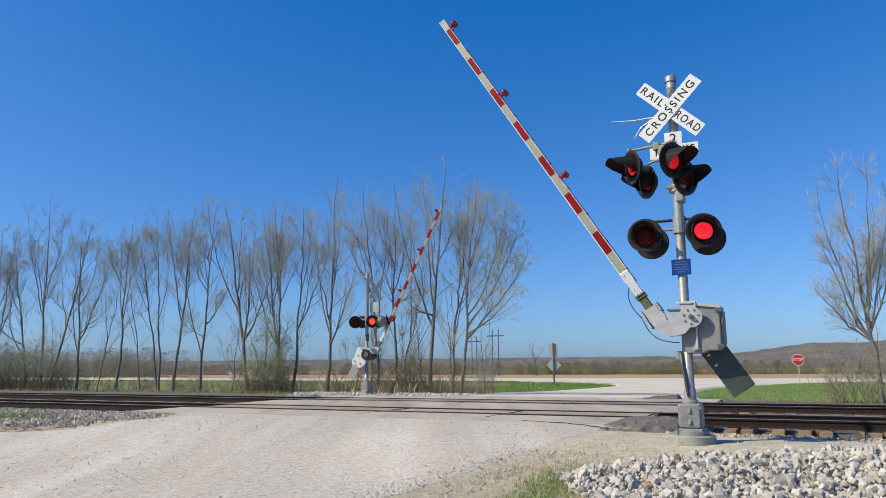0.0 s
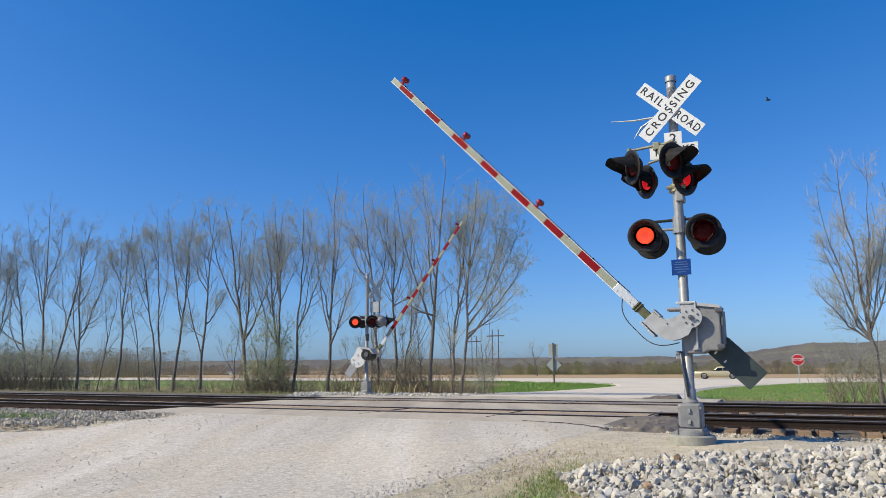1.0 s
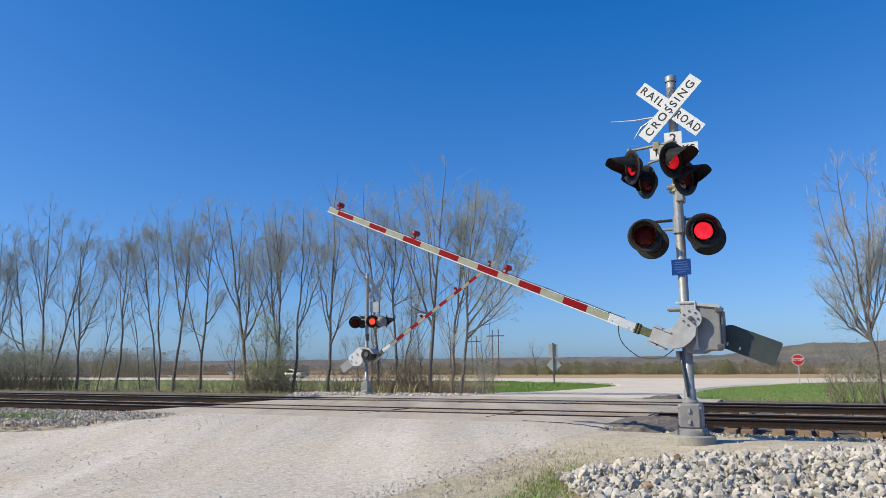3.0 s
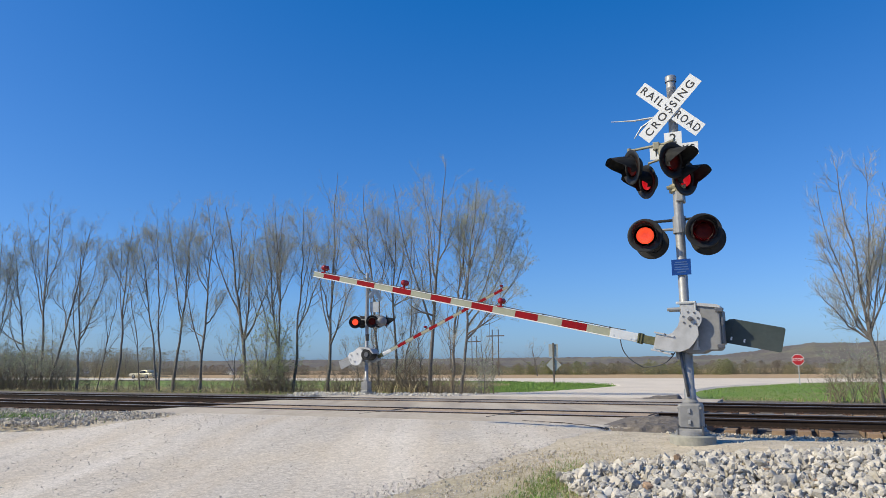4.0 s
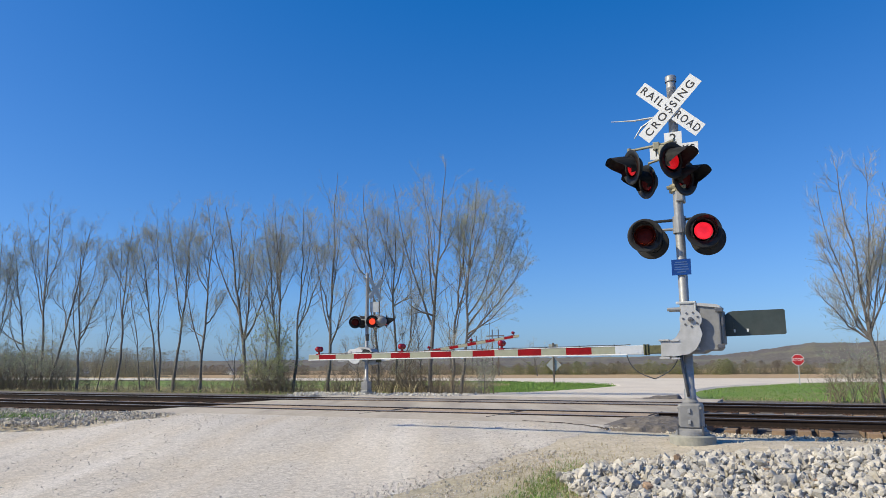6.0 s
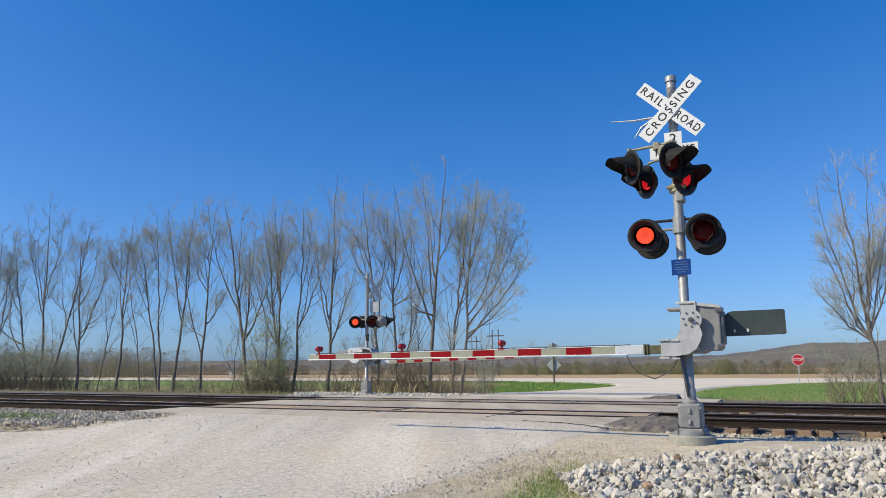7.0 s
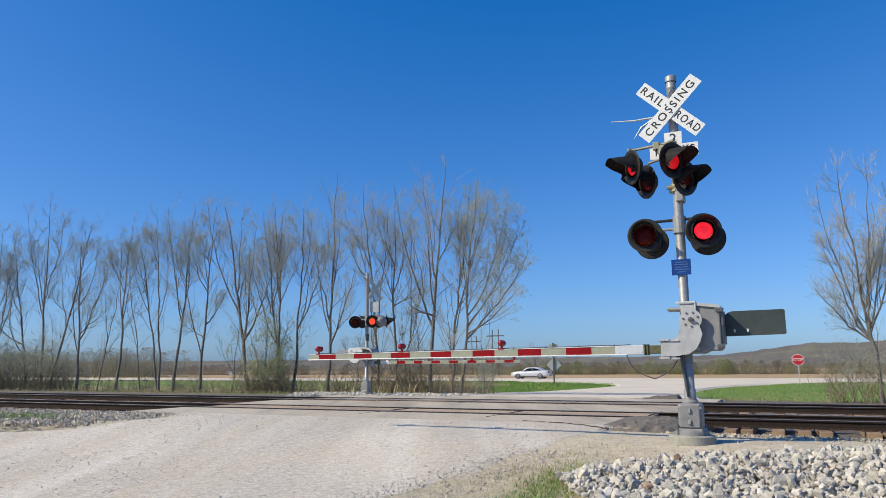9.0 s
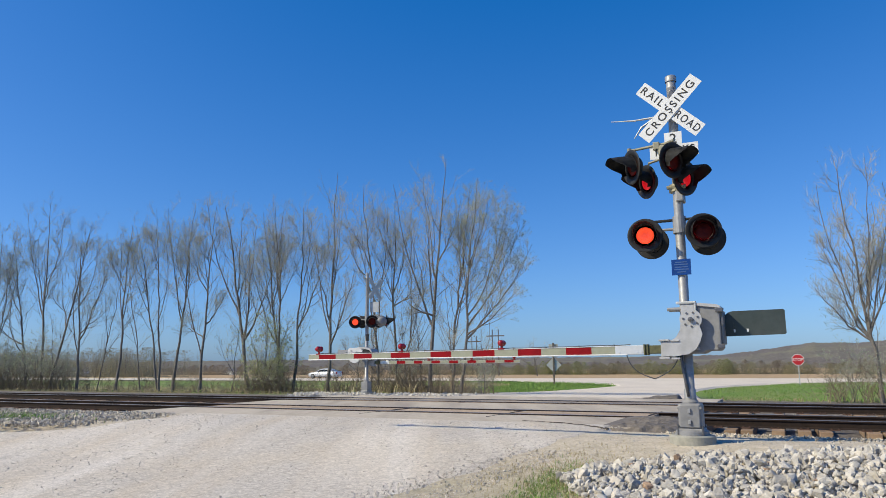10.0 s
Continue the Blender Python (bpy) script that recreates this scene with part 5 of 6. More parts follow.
o = scatter("small_rubble", rest, SHAPES, STONE_JOINED, "smaller pale limestone rubble between the larger stones", "rubble", 5)

ballast = []
for k in range(9000):
    u, n = Rnd.uniform(-1.9, 5.5), Rnd.uniform(12.9, RAILS[0] - 0.60)
    edge = smooth(12.4, 13.2, n)
    if Rnd.random() < 0.25 + 0.75 * edge:
        z = -0.03 - 0.26 * smooth(12.5, 13.9, n) + Rnd.uniform(-0.03, 0.02)
        ballast.append((u, n, z, Rnd.uniform(0.022, 0.048)))
for k in range(3000):
    u, n = Rnd.uniform(-1.9, 5.5), 13.1 - abs(Rnd.gauss(0, 0.4))
    ballast.append((u, n, height(u, n) + Rnd.uniform(0.0, 0.03), Rnd.uniform(0.022, 0.045)))
for k in range(17000):
    n = Rnd.uniform(8.9, RAILS[0] - 0.62)
    u = lerp_table([(8.9, -17.5), (9.4, -14.8), (10.2, -13.4), (12.0, -13.2), (12.8, -13.5), (13.6, -14.1), (16, -14.6)], n) + Rnd.gauss(0, 0.15) - abs(Rnd.gauss(0, 8))
    if u < -42:
        continue
    z = max(height(u, n) + 0.01, -0.03 - 0.29 * smooth(13.2, 15.0, n)) + Rnd.uniform(-0.02, 0.02)
    ballast.append((u, n, z, Rnd.uniform(0.025, 0.06)))
for k in range(2600):
    u = Rnd.choice((Rnd.uniform(-40, -16), Rnd.uniform(-1.8, 10)))
    n = Rnd.uniform(17.7, 21.2)
    ballast.append((u, n, -0.24 + Rnd.uniform(-0.03, 0.02), Rnd.uniform(0.03, 0.05)))
scatter("ballast", ballast, SMALL, STONE_FINE, "crushed stone ballast along the tracks", "ballast", 6)
bank = []
for k in range(2200):
    u = Rnd.uniform(-19.6, -11.5)
    n = Rnd.gauss(26.0, 0.6)
    if n < 24.6:
        continue
    bank.append((u, n, height(u, n) + 0.03 + Rnd.uniform(-0.04, 0.09), Rnd.uniform(0.035, 0.095)))
scatter("far_rubble", bank, SHAPES, STONE_JOINED, "low bank of pale rubble beside the far signal", "rubble", 8)
PEBBLE = mat("gravel_chips", (0.54, 0.50, 0.44), (0.43, 0.39, 0.34), 9, 0.9, island=0.28, spec=0.15)
pebbles = []
for k in range(15000):
    n = Rnd.uniform(6.0, 13.4)
    r = lerp_table(EDGE, n)
    t = Rnd.random()
    if n < 10.2 and Rnd.random() < 0.3:
        u = r - abs(Rnd.gauss(0, 0.5)) + 0.5
    else:
        u = r - t * 16
    s = 0.005 + abs(Rnd.gauss(0, 0.006))
    if u > r - 0.6 and n < 10.5:
        s *= 1.25
    pebbles.append((u, n, (gravel_z(u, n) if u < r else height(u, n)) + s * 0.2, s))
for k in range(2800):
    n = Rnd.uniform(9.0, 13.2)
    u = Rnd.uniform(-2.9, 3.5)
    if n < riprap_edge(u) - 0.2:
        continue
    s = 0.006 + abs(Rnd.gauss(0, 0.006))
    pebbles.append((u, n, height(u, n) + s * 0.2, s))
scatter("loose_gravel", pebbles, SMALL, PEBBLE, "loose chips of gravel on the road", "gravel", 9)


# ---- grass ----
def blades(name, spots, material, label, seed):
    """Tufts of bent blades: spots of (u, n, height)."""
    rnd = random.Random(seed)
    verts, faces = [], []
    for u, n, h in spots:
        base = un(u, n, height(u, n) - 0.02)
        for _ in range(3):
            a = rnd.uniform(0, math.tau)
            d = Vector((math.cos(a), math.sin(a), 0))
            w = Vector((-d.y, d.x, 0)) * h * 0.05
            p = base + Vector((rnd.gauss(0, h * 0.25), rnd.gauss(0, h * 0.25), 0))
            hh = h * rnd.uniform(0.6, 1.2)
            i = len(verts)
            q = p + d * hh * 0.16 + Vector((0, 0, hh * 0.62))
            t = p + d * hh * rnd.uniform(0.3, 0.7) + Vector((0, 0, hh))
            verts += [p - w, p + w, q + w * 0.7, q - w * 0.7, t]
            faces += [(i, i + 1, i + 2, i + 3), (i + 3, i + 2, i + 4)]
    return tagged(new(name, raw(name, verts, faces, material)), label, "grass", kind="stuff")


def right_edge(n):
    return lerp_table([(25.4, -2.0), (30, -2.7), (35.7, -3.5), (48.6, -5.1), (56, -4.2), (60, -3.2), (64, -2.0), (69, -0.2), (74, 4.5), (76, 7.5)], n)


def left_edge(n):
    return lerp_table([(25.4, -16.4), (30, -16.0), (35.7, -15.4), (48.6, -12.8), (56, -12.2), (60, -12.8), (64, -15.8), (69, -20.3), (74, -27.5)], n)


green, dry = [], []
for k in range(15000):
    n = 26.6 + 47 * Rnd.random() ** 1.3
    u = right_edge(n) + abs(Rnd.gauss(0, 9)) + 0.1
    (dry if (n < 29 and Rnd.random() < 0.5) else green).append((u, n, Rnd.uniform(0.06, 0.15)))
for k in range(24000):
    n = 28 + 45 * Rnd.random() ** 1.2
    u = left_edge(n) - abs(Rnd.gauss(0, 16)) - 0.1
    tan = noise.noise(Vector((u * 0.12, n * 0.12, 5))) > -0.3 or n < 48
    tan = tan and (u < left_edge(n) - 9 or n < 33)
    (dry if tan and Rnd.random() < 0.85 else green).append((u, n, Rnd.uniform(0.08, 0.26)))
for k in range(900):
    n = Rnd.uniform(29.5, 37)
    dry.append((left_edge(n) - abs(Rnd.gauss(0, 1.6)) + 0.2, n, Rnd.uniform(0.25, 0.7)))
weeds = []
for k in range(1900):
    u, n = Rnd.gauss(-2.6, 0.20), Rnd.gauss(8.35, 0.55)
    if u < lerp_table(EDGE, n) - 0.05:
        continue
    weeds.append((u, n, Rnd.uniform(0.025, 0.075)))
for k in range(700):
    weeds.append((Rnd.gauss(-16.8, 1.0), Rnd.gauss(11.0, 0.5), Rnd.uniform(0.06, 0.16)))
blades("verge_grass", green, GRASS, "fresh green spring grass", 11)
blades("dry_verge_grass", dry, STRAW, "dry straw-coloured grass", 12)
blades("weeds", weeds, GRASS, "short weeds growing in the gravel edge", 13)
weeds2 = [(Rnd.gauss(-2.5, 0.6), Rnd.gauss(8.6, 0.9), Rnd.uniform(0.03, 0.08)) for _ in range(2200)]
blades("dead_weeds", [w for w in weeds2 if w[0] > lerp_table(EDGE, w[1])], STRAW, "short dead weeds in the gravel edge", 14)


# ---- far woods and hills ----
WOODS_BROWN = mat("far_bare_woods", (0.28, 0.235, 0.175), (0.25, 0.21, 0.16), 0.08, 0.95, island=0.06, coords="World")
WOODS_GREEN = mat("far_budding_woods", (0.29, 0.28, 0.16), (0.28, 0.25, 0.16), 0.05, 0.95, island=0.06, coords="World")


thin_leaf(WOODS_BROWN)
thin_leaf(WOODS_GREEN)


def woods(name, spots, material, label, seed, fine=1.0, count=260):
    rnd = random.Random(seed)
    verts, faces = [], []
    for u, n, w, h in spots:
        z0 = lerp_table(PROFILE, n)
        for _ in range(int(count / fine)):
            t = rnd.random() ** 1.25
            r = w * 0.5 * math.sqrt(max(0.05, 1 - (2 * t - 0.75) ** 2 * 0.7))
            p = un(u + rnd.gauss(0, 0.5) * r, n + rnd.gauss(0, 0.5) * r, z0 + t * h)
            quad(verts, faces, p, fine * rnd.uniform(0.13, 0.34) * h / 4, rnd)
        for _ in range(3):
            a = un(u + rnd.gauss(0, 0.3) * w, n, z0 - 0.2)
            ring_tube(verts, faces, [a, a + Vector((rnd.gauss(0, 0.4), 0, h * 0.95))], [0.05, 0.015], 3)
    return tagged(new(name, raw(name, verts, faces, material)), label, "woods", kind="stuff")


brown = [(u + Rnd.gauss(0, 1), 206 + Rnd.gauss(0, 3), Rnd.uniform(3, 5), Rnd.uniform(2.2, 3.9)) for u in span(-420, 190, 1.6)]
greenw = [(u + Rnd.gauss(0, 2), 200 + Rnd.gauss(0, 2), Rnd.uniform(3.5, 6), 2.6 + 1.2 * noise.noise(Vector((u * 0.06, 1, 1))) + Rnd.uniform(-0.4, 0.6)) for u in span(-110, 190, 1.7)]
woods("far_woods", brown, WOODS_BROWN, "brown leafless woods beyond the field", 21, 0.6, 520)
woods("budding_woods", greenw, WOODS_GREEN, "hazy green budding woods beyond the field", 22, 0.6, 560)
clumps = [(u + Rnd.gauss(0, 2.5), 196 + Rnd.gauss(0, 2), Rnd.uniform(3, 5), Rnd.uniform(2.2, 4.0)) for u in (-66, -63, -58, -54, -30, -27, -22, -18, -14, 30, 33, 36, 39, 42, 45, 50) for _ in range(3)]
woods("green_clumps", clumps, thin_leaf(mat("far_fresh_green", (0.27, 0.285, 0.13), (0.26, 0.265, 0.13), 0.05, 0.95, island=0.04, coords="World")), "clumps of fresh green trees beyond the field", 24, 0.6, 420)

grey = [(Rnd.uniform(-198, -124), 118 + Rnd.gauss(0, 4), Rnd.uniform(5, 10), Rnd.uniform(3.5, 7.0)) for _ in range(100)]
woods("far_thicket", grey, thin_leaf(mat("grey_thicket", (0.29, 0.28, 0.20), (0.26, 0.25, 0.18), 0.1, 0.95, island=0.06, coords="World")), "grey budding thicket across the highway", 23, 0.35)

# grey stand of bare trees in the distance, and one lone tree
stand_me = [bare_tree(400 + i, 9.0, (0.2, 0), 0.15, 5, 0.42, branches=7, twigs=6, tips=2, radius=0.10) for i in range(3)]
for k in range(26):
    u, n = Rnd.uniform(-192, -128), Rnd.uniform(110, 122)
    s = Rnd.uniform(0.55, 0.9)
    t = plant("distant_tree", stand_me[k % 3], Matrix.Translation(un(u, n, -0.8)) @ pose(0, 0, 0, 0, 0, Rnd.uniform(0, 360)), "pale grey bare tree in a far stand", "far stand of trees")
    t.scale = (s, s, s)
lone = plant("distant_tree", stand_me[1], Matrix.Translation(un(-49.0, 150, -1.0)), "small round-headed bare tree across the field", "far stand of trees")
lone.scale = (1.25, 1.25, 0.95)

HILL = mat("wooded_hill", (0.165, 0.14, 0.115), (0.085, 0.075, 0.065), 0.25, 0.95, 0, 0, stain=(0.21, 0.20, 0.115), stain_scale=0.014, stain_amount=0.75, coords="World")
CREST = [(-60, 10), (-20, 10.3), (-8, 11.8), (5, 12.7), (9.6, 12.8), (14, 12.9), (18, 12.9), (21, 13.8), (23.5, 19.0), (26.3, 25.3), (27.3, 27.6), (28.7, 26.8), (30, 26.4), (32, 29.5), (60, 24)]
verts, faces = [], []
az = span(-60, 60, 0.16)
deep = [700, 730, 760, 790, 820, 850, 880, 910, 940, 970, 1000, 1080, 1200]
for d in deep:
    for a in az:
        h = lerp_table(CREST, a) * smooth(680, 1000, d) ** 0.8 * (1.0 if d <= 1000 else 0.85)
        h += 0.6 * Rnd.uniform(-0.5, 0.5) * smooth(700, 760, d) + 0.9 * noise.noise(Vector((a * 1.1, d * 0.01, 0))) * smooth(700, 800, d) + 0.9 * noise.noise(Vector((a * 7, d * 0.05, 5))) * smooth(700, 800, d)
        x, y = math.sin(radians(a)) * d, math.cos(radians(a)) * d
        verts.append(Vector((x, y, -1.7 + h + (2.2 if d > 700 else -1.0))))
w = len(az)
for j in range(len(deep) - 1):
    for i in range(w - 1):
        faces.append((j * w + i, j * w + i + 1, (j + 1) * w + i + 1, (j + 1) * w + i))
hill_me = raw("backdrop_hills", verts, faces, HILL)
for p in hill_me.polygons:
    p.use_smooth = True
tagged(new("backdrop_hills", hill_me), "low wooded hills in the hazy distance", "hills", kind="structure")

# ---- power line, signs, farm buildings ----
POLE = mat("weathered_pole", (0.13, 0.11, 0.095), (0.09, 0.075, 0.065), 4, 0.9)


def utility_pole(at, tall):
    t = thing("utility_pole", "twin weathered timber power poles with crossarms", "utility pole", at, group="power poles")
    for x in (-0.75, 0.75):
        bm = bmesh.new()
        tube(bm, [Vector((x, 0, -0.3)), Vector((x, 0, tall))], [0.16, 0.11], 8)
        part("pole", bm, POLE, t)
    bm = bmesh.new()
    box(bm, -2.2, 2.2, -0.08, 0.08, tall - 1.7, tall - 1.45)
    part("crossarm", bm, POLE, t)


utility_pole(Matrix.Translation(un(-62.5, 160, -1.0)) @ pose(0, 0, 0, 0, 0, -20), 11.0)
utility_pole(Matrix.Translation(un(-85.0, 200, -1.2)) @ pose(0, 0, 0, 0, 0, -20), 11.5)

STOP_RED = mat("stop_sign_red", (0.45, 0.012, 0.02), (0.38, 0.01, 0.016), 5, 0.45)
STOP_WHITE = mat("stop_sign_white", (0.75, 0.75, 0.75), None, 5, 0.45)
s = thing("stop_sign", "red octagonal stop sign on a pale post", "traffic sign", Matrix.Translation(Vector((29.6, 60.0, -0.5))) @ pose(0, 0, 0, 0, 0, -26))
bm = bmesh.new()
box(bm, -0.04, 0.04, -0.03, 0.03, -0.2, 2.4)
part("post", bm, SIGN_BACK, s, "pale steel post")
for nm, r, y, m in (("border", 0.50, -0.04, STOP_WHITE), ("panel", 0.455, -0.046, STOP_RED)):
    bm = bmesh.new()
    slab(bm, [(r * math.cos(radians(22.5 + 45 * k)), 2.01 + r * math.sin(radians(22.5 + 45 * k))) for k in range(8)], y, y + 0.004)
    part(nm, bm, m, s, "white rim" if nm == "border" else "red panel")
letters("lettering", "STOP", 0.34, STOP_WHITE, s, pose(0, -0.050, 2.01, 90))

s = thing("road_sign", "back of a diamond warning sign with a plate above", "traffic sign", Matrix.Translation(Vector((9.49, 62.0, -0.5))) @ pose(0, 0, 0, 0, 0, -14))
bm = bmesh.new()
box(bm, -0.07, 0.07, -0.05, 0.05, -0.2, 3.6)
part("post", bm, POLE, s, "dark post")
bm = bmesh.new()
slab(bm, [(0, 1.05), (0.66, 1.71), (0, 2.37), (-0.66, 1.71)], 0.055, 0.06)
part("diamond_panel", bm, SIGN_BACK, s, "bare metal back")
bm = bmesh.new()
slab(bm, [(-0.4, 2.42), (0.4, 2.42), (0.4, 3.5), (-0.4, 3.5)], 0.055, 0.06)
part("plate", bm, SIGN_BACK, s, "bare metal back")

BARN = mat("white_siding", (0.72, 0.72, 0.70), (0.62, 0.62, 0.60), 1, 0.8)
ROOF = mat("grey_roof", (0.22, 0.22, 0.23), None, 1, 0.8)
for u, n, w, h in ((-247, 190, 6, 1.6), (-197, 220, 4, 1.4)):
    s = thing("farm_building", "small white farm building far across the field", "building", Matrix.Translation(un(u, n, -1.2)) @ pose(0, 0, 0, 0, 0, -25), group="farm buildings")
    bm = bmesh.new()
    box(bm, -w / 2, w / 2, -2.5, 2.5, -0.3, h)
    part("wall", bm, BARN, s)
    bm = bmesh.new()
    slab(bm, [(-w / 2 - 0.3, h), (w / 2 + 0.3, h), (0, h + 1.1)], -2.8, 2.8)
    part("roof", bm, ROOF, s)


# ---- vehicles on the highway ----
GLASS = mat("dark_car_glass", (0.02, 0.024, 0.028), None, 5, 0.12, spec=0.8)
TYRE = mat("tyre_rubber", (0.02, 0.02, 0.02), None, 12, 0.85)
RIM = mat("bright_rim", (0.28, 0.28, 0.29), (0.20, 0.20, 0.21), 9, 0.3, 0.8)
CHROME = mat("chrome", (0.7, 0.7, 0.7), None, 5, 0.15, 1.0)
HEADLIGHT = mat("headlight_glass", (0.75, 0.76, 0.78), None, 5, 0.15)
TAIL = mat("tail_light", (0.25, 0.008, 0.01), None, 5, 0.25)


def loft(bm, stations):
    """Body skin through stations of (x, half width, low z, shoulder z, top z, top half width)."""
    rings = []
    for x, w, z0, zs, zt, wt in stations:
        prof = [(0, z0), (w * 0.85, z0), (w * 0.98, z0 + 0.12), (w, (z0 + zs) / 2), (w * 0.97, zs), (wt, zt), (0, zt + 0.015)]
        ring = [bm.verts.new((x, -y, z)) for y, z in prof] + [bm.verts.new((x, y, z)) for y, z in prof[-2:0:-1]]
        rings.append(ring)
    k = len(rings[0])
    for a, b in zip(rings, rings[1:]):
        for i in range(k):
            bm.faces.new((a[i], a[(i + 1) % k], b[(i + 1) % k], b[i]))
    bm.faces.new(rings[0][::-1])
    bm.faces.new(rings[-1])
    bmesh.ops.recalc_face_normals(bm, faces=bm.faces[:])


def car(label, paint, half, body, cabin, panes, wheels, radius, chrome):
    c = thing("car", label, "car", pose(0, 0, 0))
    bm = bmesh.new()
    loft(bm, body)
    b = part("body", bm, paint, c, "painted body", smooth=True)
    bm = bmesh.new()
    loft(bm, cabin)
    part("roof", bm, paint, c, smooth=True)
    for outline in panes:
        for sgn in (-1, 1):
            bm = bmesh.new()
            vs = [bm.verts.new((x, sgn * y, z)) for x, y, z in outline]
            bm.faces.new(vs if sgn < 0 else vs[::-1])
            bmesh.ops.solidify(bm, geom=bm.faces[:], thickness=0.01)
            part("window", bm, GLASS, c, "dark side glass")
    for x in wheels:
        for sgn in (-1, 1):
            bm = bmesh.new()
            lathe(bm, [(radius * 0.68, -0.1), (radius * 0.95, -0.11), (radius, -0.07), (radius, 0.07), (radius * 0.95, 0.11), (radius * 0.68, 0.1)], 28, pose(x, sgn * (half - 0.085), radius, 90), True)
            bmesh.ops.recalc_face_normals(bm, faces=bm.faces[:])
            w = part("tyre", bm, TYRE, c, "black tyre", smooth=True)
            bm = bmesh.new()
            lathe(bm, [(0, 0.08), (radius * 0.3, 0.09), (radius * 0.62, 0.06), (radius * 0.69, 0.1), (radius * 0.69, -0.09), (0, -0.08)], 20, pose(x, sgn * (half - 0.085), radius, 90 if sgn < 0 else -90))
            bmesh.ops.recalc_face_normals(bm, faces=bm.faces[:])
            part("rim", bm, RIM, w, "bright wheel rim")
    for nm, m, bx in chrome:
        bm = bmesh.new()
        box(bm, *bx, bevel=0.02)
        part(nm, bm, m, c)
    return c


SILVER = mat("silver_car_paint", (0.55, 0.56, 0.58), (0.51, 0.52, 0.54), 4, 0.3, 0.25)
GOLD = mat("gold_car_paint", (0.46, 0.41, 0.27), (0.42, 0.37, 0.24), 4, 0.3, 0.25)
sedan = car("silver modern sedan driving along the highway", SILVER, 0.93,
            [(2.56, 0.62, 0.30, 0.55, 0.68, 0.55), (2.40, 0.82, 0.27, 0.62, 0.78, 0.7), (1.9, 0.92, 0.27, 0.70, 0.90, 0.78), (1.1, 0.93, 0.25, 0.78, 0.98, 0.80),
             (-1.3, 0.93, 0.25, 0.84, 1.03, 0.80), (-2.1, 0.92, 0.28, 0.86, 1.08, 0.78), (-2.48, 0.84, 0.30, 0.82, 1.04, 0.72), (-2.56, 0.74, 0.36, 0.72, 0.9, 0.66)],
            [(1.15, 0.76, 0.95, 0.96, 0.97, 0.74), (0.35, 0.75, 0.95, 1.25, 1.40, 0.60), (-0.35, 0.75, 0.95, 1.28, 1.47, 0.60), (-1.0, 0.74, 0.95, 1.24, 1.42, 0.58), (-1.9, 0.70, 0.98, 1.05, 1.08, 0.66)],
            [[(0.85, -0.80, 1.02), (0.25, -0.755, 1.30), (-0.30, -0.745, 1.34), (-0.36, -0.82, 1.02)], [(-0.42, -0.82, 1.02), (-0.36, -0.745, 1.34), (-0.95, -0.74, 1.28), (-1.45, -0.80, 1.06)]],
            (1.55, -1.42), 0.34,
            [("headlight", HEADLIGHT, (2.28, 2.50, -0.86, -0.55, 0.60, 0.74)), ("headlight", HEADLIGHT, (2.28, 2.50, 0.55, 0.86, 0.60, 0.74)),
             ("tail_light", TAIL, (-2.58, -2.42, -0.82, -0.62, 0.70, 0.98)), ("tail_light", TAIL, (-2.58, -2.42, 0.62, 0.82, 0.70, 0.98)),
             ("mirror", SILVER, (0.62, 0.80, -1.05, -0.88, 0.98, 1.10)), ("mirror", SILVER, (0.62, 0.80, 0.88, 1.05, 0.98, 1.10)), ("sill", TYRE, (-1.0, 1.1, -0.90, 0.90, 0.20, 0.30))])
classic = car("gold classic two-door hardtop driving along the highway", GOLD, 0.98,
              [(2.70, 0.88, 0.38, 0.66, 0.80, 0.82), (2.55, 0.96, 0.30, 0.72, 0.86, 0.86), (1.2, 0.99, 0.26, 0.76, 0.92, 0.86), (-1.0, 0.99, 0.26, 0.78, 0.92, 0.88),
               (-2.5, 0.98, 0.30, 0.78, 0.92, 0.88), (-2.70, 0.92, 0.38, 0.70, 0.84, 0.82)],
              [(0.75, 0.80, 0.88, 0.90, 0.91, 0.78), (0.15, 0.79, 0.88, 1.24, 1.38, 0.66), (-0.5, 0.78, 0.88, 1.28, 1.45, 0.66), (-1.2, 0.77, 0.88, 1.22, 1.40, 0.64), (-1.75, 0.76, 0.88, 0.92, 0.94, 0.72)],
              [[(0.50, -0.83, 0.94), (0.12, -0.80, 1.24), (-0.35, -0.79, 1.27), (-0.38, -0.83, 0.94)], [(-0.43, -0.83, 0.94), (-0.40, -0.79, 1.27), (-0.95, -0.785, 1.22), (-1.15, -0.82, 0.94)]],
              (1.62, -1.42), 0.36,
              [("bumper", CHROME, (2.66, 2.80, -0.92, 0.92, 0.38, 0.54)), ("bumper", CHROME, (-2.80, -2.66, -0.92, 0.92, 0.38, 0.54)),
               ("headlight", HEADLIGHT, (2.62, 2.73, -0.84, -0.46, 0.60, 0.74)), ("headlight", HEADLIGHT, (2.62, 2.73, 0.46, 0.84, 0.60, 0.74)),
               ("chrome_trim", CHROME, (-2.5, 2.5, -1.0, -0.975, 0.55, 0.58)), ("chrome_trim", CHROME, (-2.5, 2.5, 0.975, 1.0, 0.55, 0.58))])


def drive(u_at, t_at, speed):
    return [(t, Matrix.Translation(un(u_at - speed * (t - t_at), 88.6, -0.435 - 0.0006 * max(0, -(u_at - speed * (t - t_at)) - 20))) @ pose(0, 0, 0, 0, 0, 180 - 25.48)) for t in (0.0, 2.5, 5.0, 7.5, 10.0)]


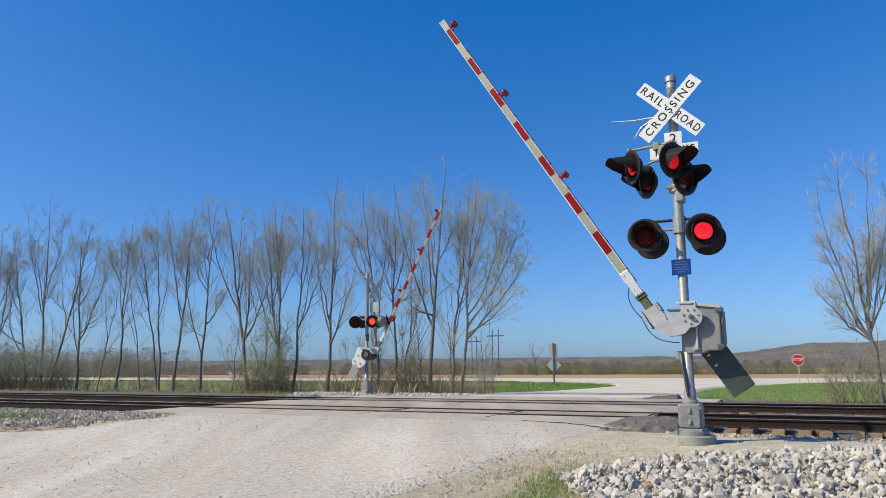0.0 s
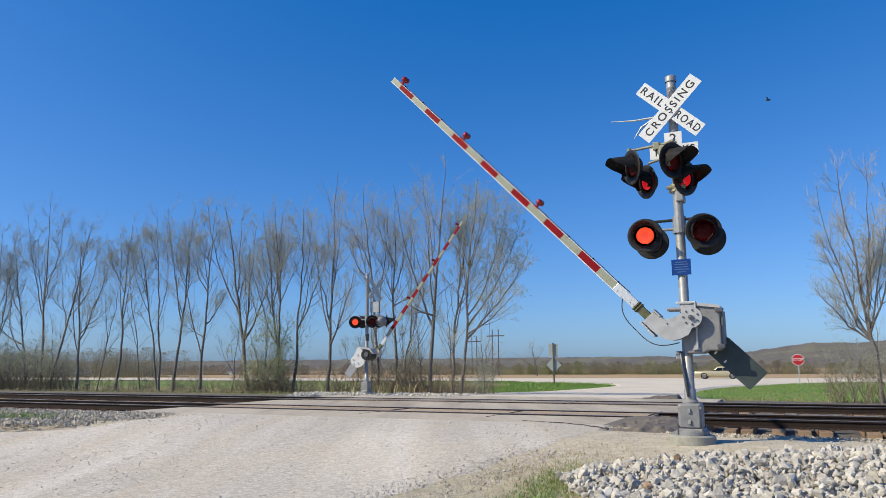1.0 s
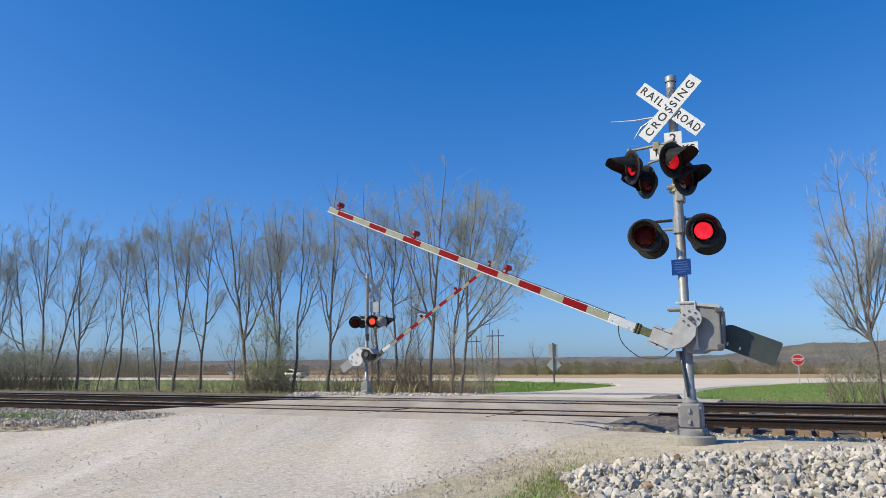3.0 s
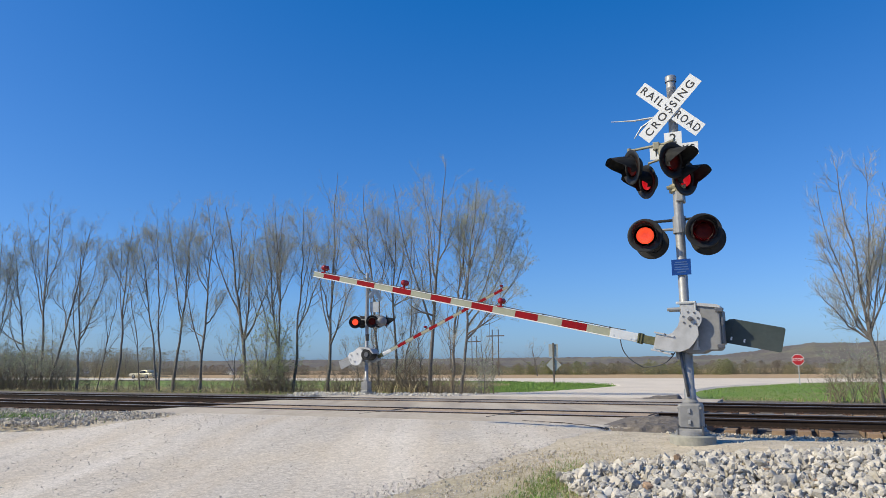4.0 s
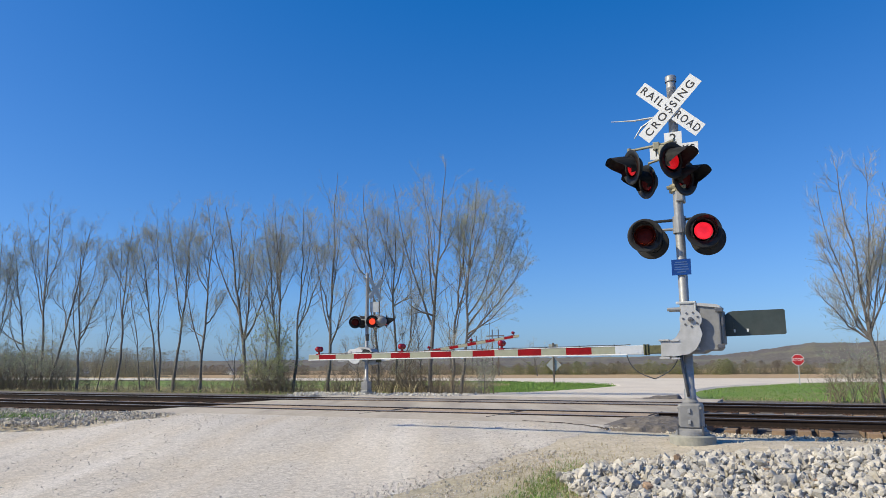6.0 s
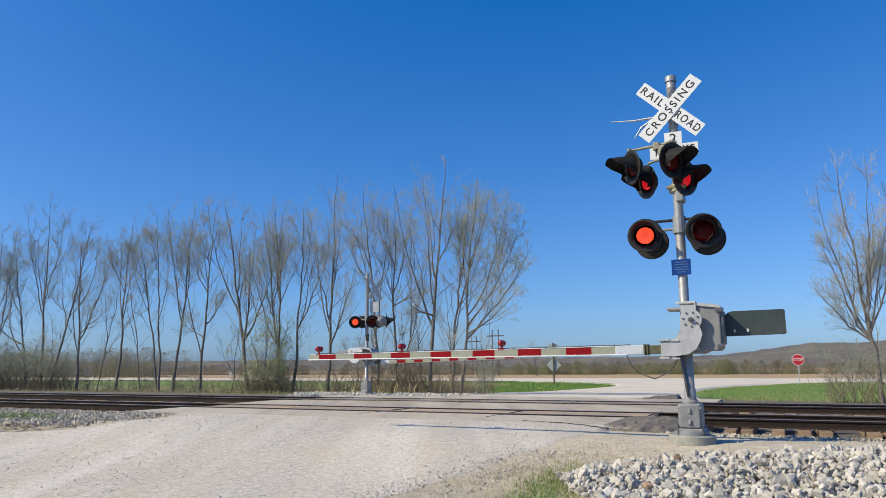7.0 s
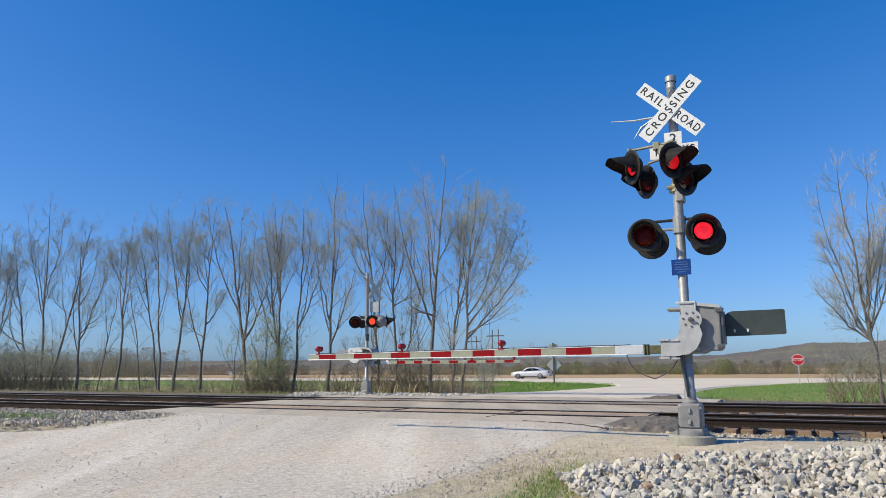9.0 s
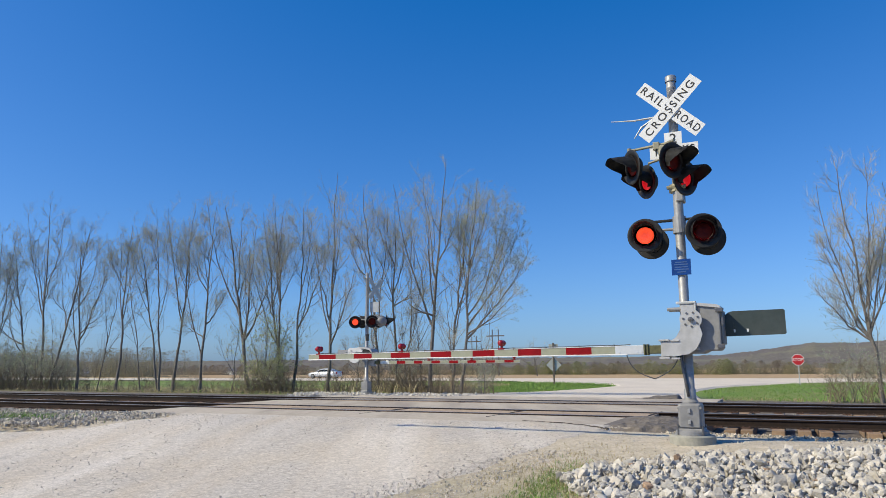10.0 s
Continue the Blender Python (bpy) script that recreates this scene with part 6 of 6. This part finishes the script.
# an insect that crosses close to the camera
fly = thing("insect", "small dark flying insect", "insect", pose(0, 0, 0))
bm = bmesh.new()
lathe(bm, [(0, -0.011), (0.003, -0.008), (0.0045, -0.001), (0.003, 0.004), (0.0032, 0.007), (0, 0.010)], 10, pose(0, 0, 0, 0, 90, 0))
part("body", bm, BLACK, fly, smooth=True)
for sgn in (-1, 1):
    bm = bmesh.new()
    vs = [bm.verts.new(p) for p in ((0.002, 0, 0.003), (-0.006, sgn * 0.006, 0.011), (-0.009, sgn * 0.004, 0.012), (-0.004, 0, 0.004))]
    bm.faces.new(vs)
    bmesh.ops.solidify(bm, geom=bm.faces[:], thickness=0.0003)
    part("wing", bm, CABLE, fly)


def fly_rows():
    a, b = Vector((0.585, 2.86, 2.12)), Vector((1.343, 2.78, 2.15))
    return [(t, Matrix.Translation(a + (b - a) * ((t - 0.9) / 0.1))) for t in (0.0, 2.5, 5.0, 7.5, 10.0)]


MOVERS = [(fly, fly_rows()), (sedan, drive(-29.7, 9.0, 32.0)), (classic, drive(-7.0, 1.0, 30.5))]


# ---- what moves ----
NEAR_GATE = [(0, 57.5), (0.5, 51.7), (1.0, 46.0), (1.5, 40.15), (2.0, 34.35), (2.5, 28.65), (3.0, 23.2), (3.5, 17.8), (4.0, 12.7), (4.5, 8.1), (5.0, 3.8),
             (5.3, 1.4), (5.5, 0.0), (5.65, -0.4), (6.5, -0.36), (10.0, -0.36)]
FAR_GATE = [(0, 61.9), (0.5, 57.0), (1.0, 52.1), (1.5, 47.3), (2.0, 42.7), (2.5, 38.0), (3.25, 31.0), (4.0, 24.0), (4.5, 19.4), (5.0, 15.5), (5.5, 11.8),
            (6.2, 6.4), (6.8, 2.4), (7.2, 0.5), (7.45, 0.0), (10.0, 0.0)]


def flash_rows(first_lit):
    """A lens turns its lit or its dark side out, at every change of the flasher, in place of LEDs that switch on and
    off.
    """
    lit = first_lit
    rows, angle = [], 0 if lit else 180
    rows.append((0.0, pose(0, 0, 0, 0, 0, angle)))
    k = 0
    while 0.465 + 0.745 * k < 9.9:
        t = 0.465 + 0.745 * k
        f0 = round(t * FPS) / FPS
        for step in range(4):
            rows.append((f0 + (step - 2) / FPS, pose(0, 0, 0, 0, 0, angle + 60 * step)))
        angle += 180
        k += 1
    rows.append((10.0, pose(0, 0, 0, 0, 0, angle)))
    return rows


def cable_rows(table, pivot):
    """Poses of both cable lengths, from the mast clip to the boom's clip, sagging between them."""
    lower, upper = [], []
    fine = sorted({t0 + (t1 - t0) * k / 3 for (t0, _), (t1, _) in zip(table, table[1:]) for k in range(4)})
    clip = Vector((-0.08, 1.38))
    for t in fine:
        a = radians(lerp_table(table, t))
        x, z = -1.04, -0.37
        boom = Vector((pivot[0][3] + x * math.cos(a) + z * math.sin(a), pivot[2][3] - x * math.sin(a) + z * math.cos(a)))
        chord = boom - clip
        sag = math.sqrt(max(0.0, CABLE_LENGTH ** 2 - (chord.length / 2) ** 2))
        low = (clip + boom) / 2 + Vector((-chord.y, chord.x)).normalized() * sag
        for rows, p, q in ((lower, clip, low), (upper, low, boom)):
            turn = math.degrees(math.atan2(q.y - p.y, q.x - p.x)) % 360
            rows.append((t, pose(p.x, -0.165, p.y, 0, -turn, 0)))
    return lower, upper


def motions():
    for (arm, pivot), table, pair in zip(ARMS, (NEAR_GATE, FAR_GATE), CABLES):
        walk(arm, [(t, pivot @ pose(0, 0, 0, 0, a, 0)) for t, a in table])
        for cable, rows in zip(pair, cable_rows(table, pivot)):
            walk(cable, rows)
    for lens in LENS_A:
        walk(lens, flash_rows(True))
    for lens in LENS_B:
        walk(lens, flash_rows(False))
    for car, table in MOVERS:
        walk(car, table)


motions()
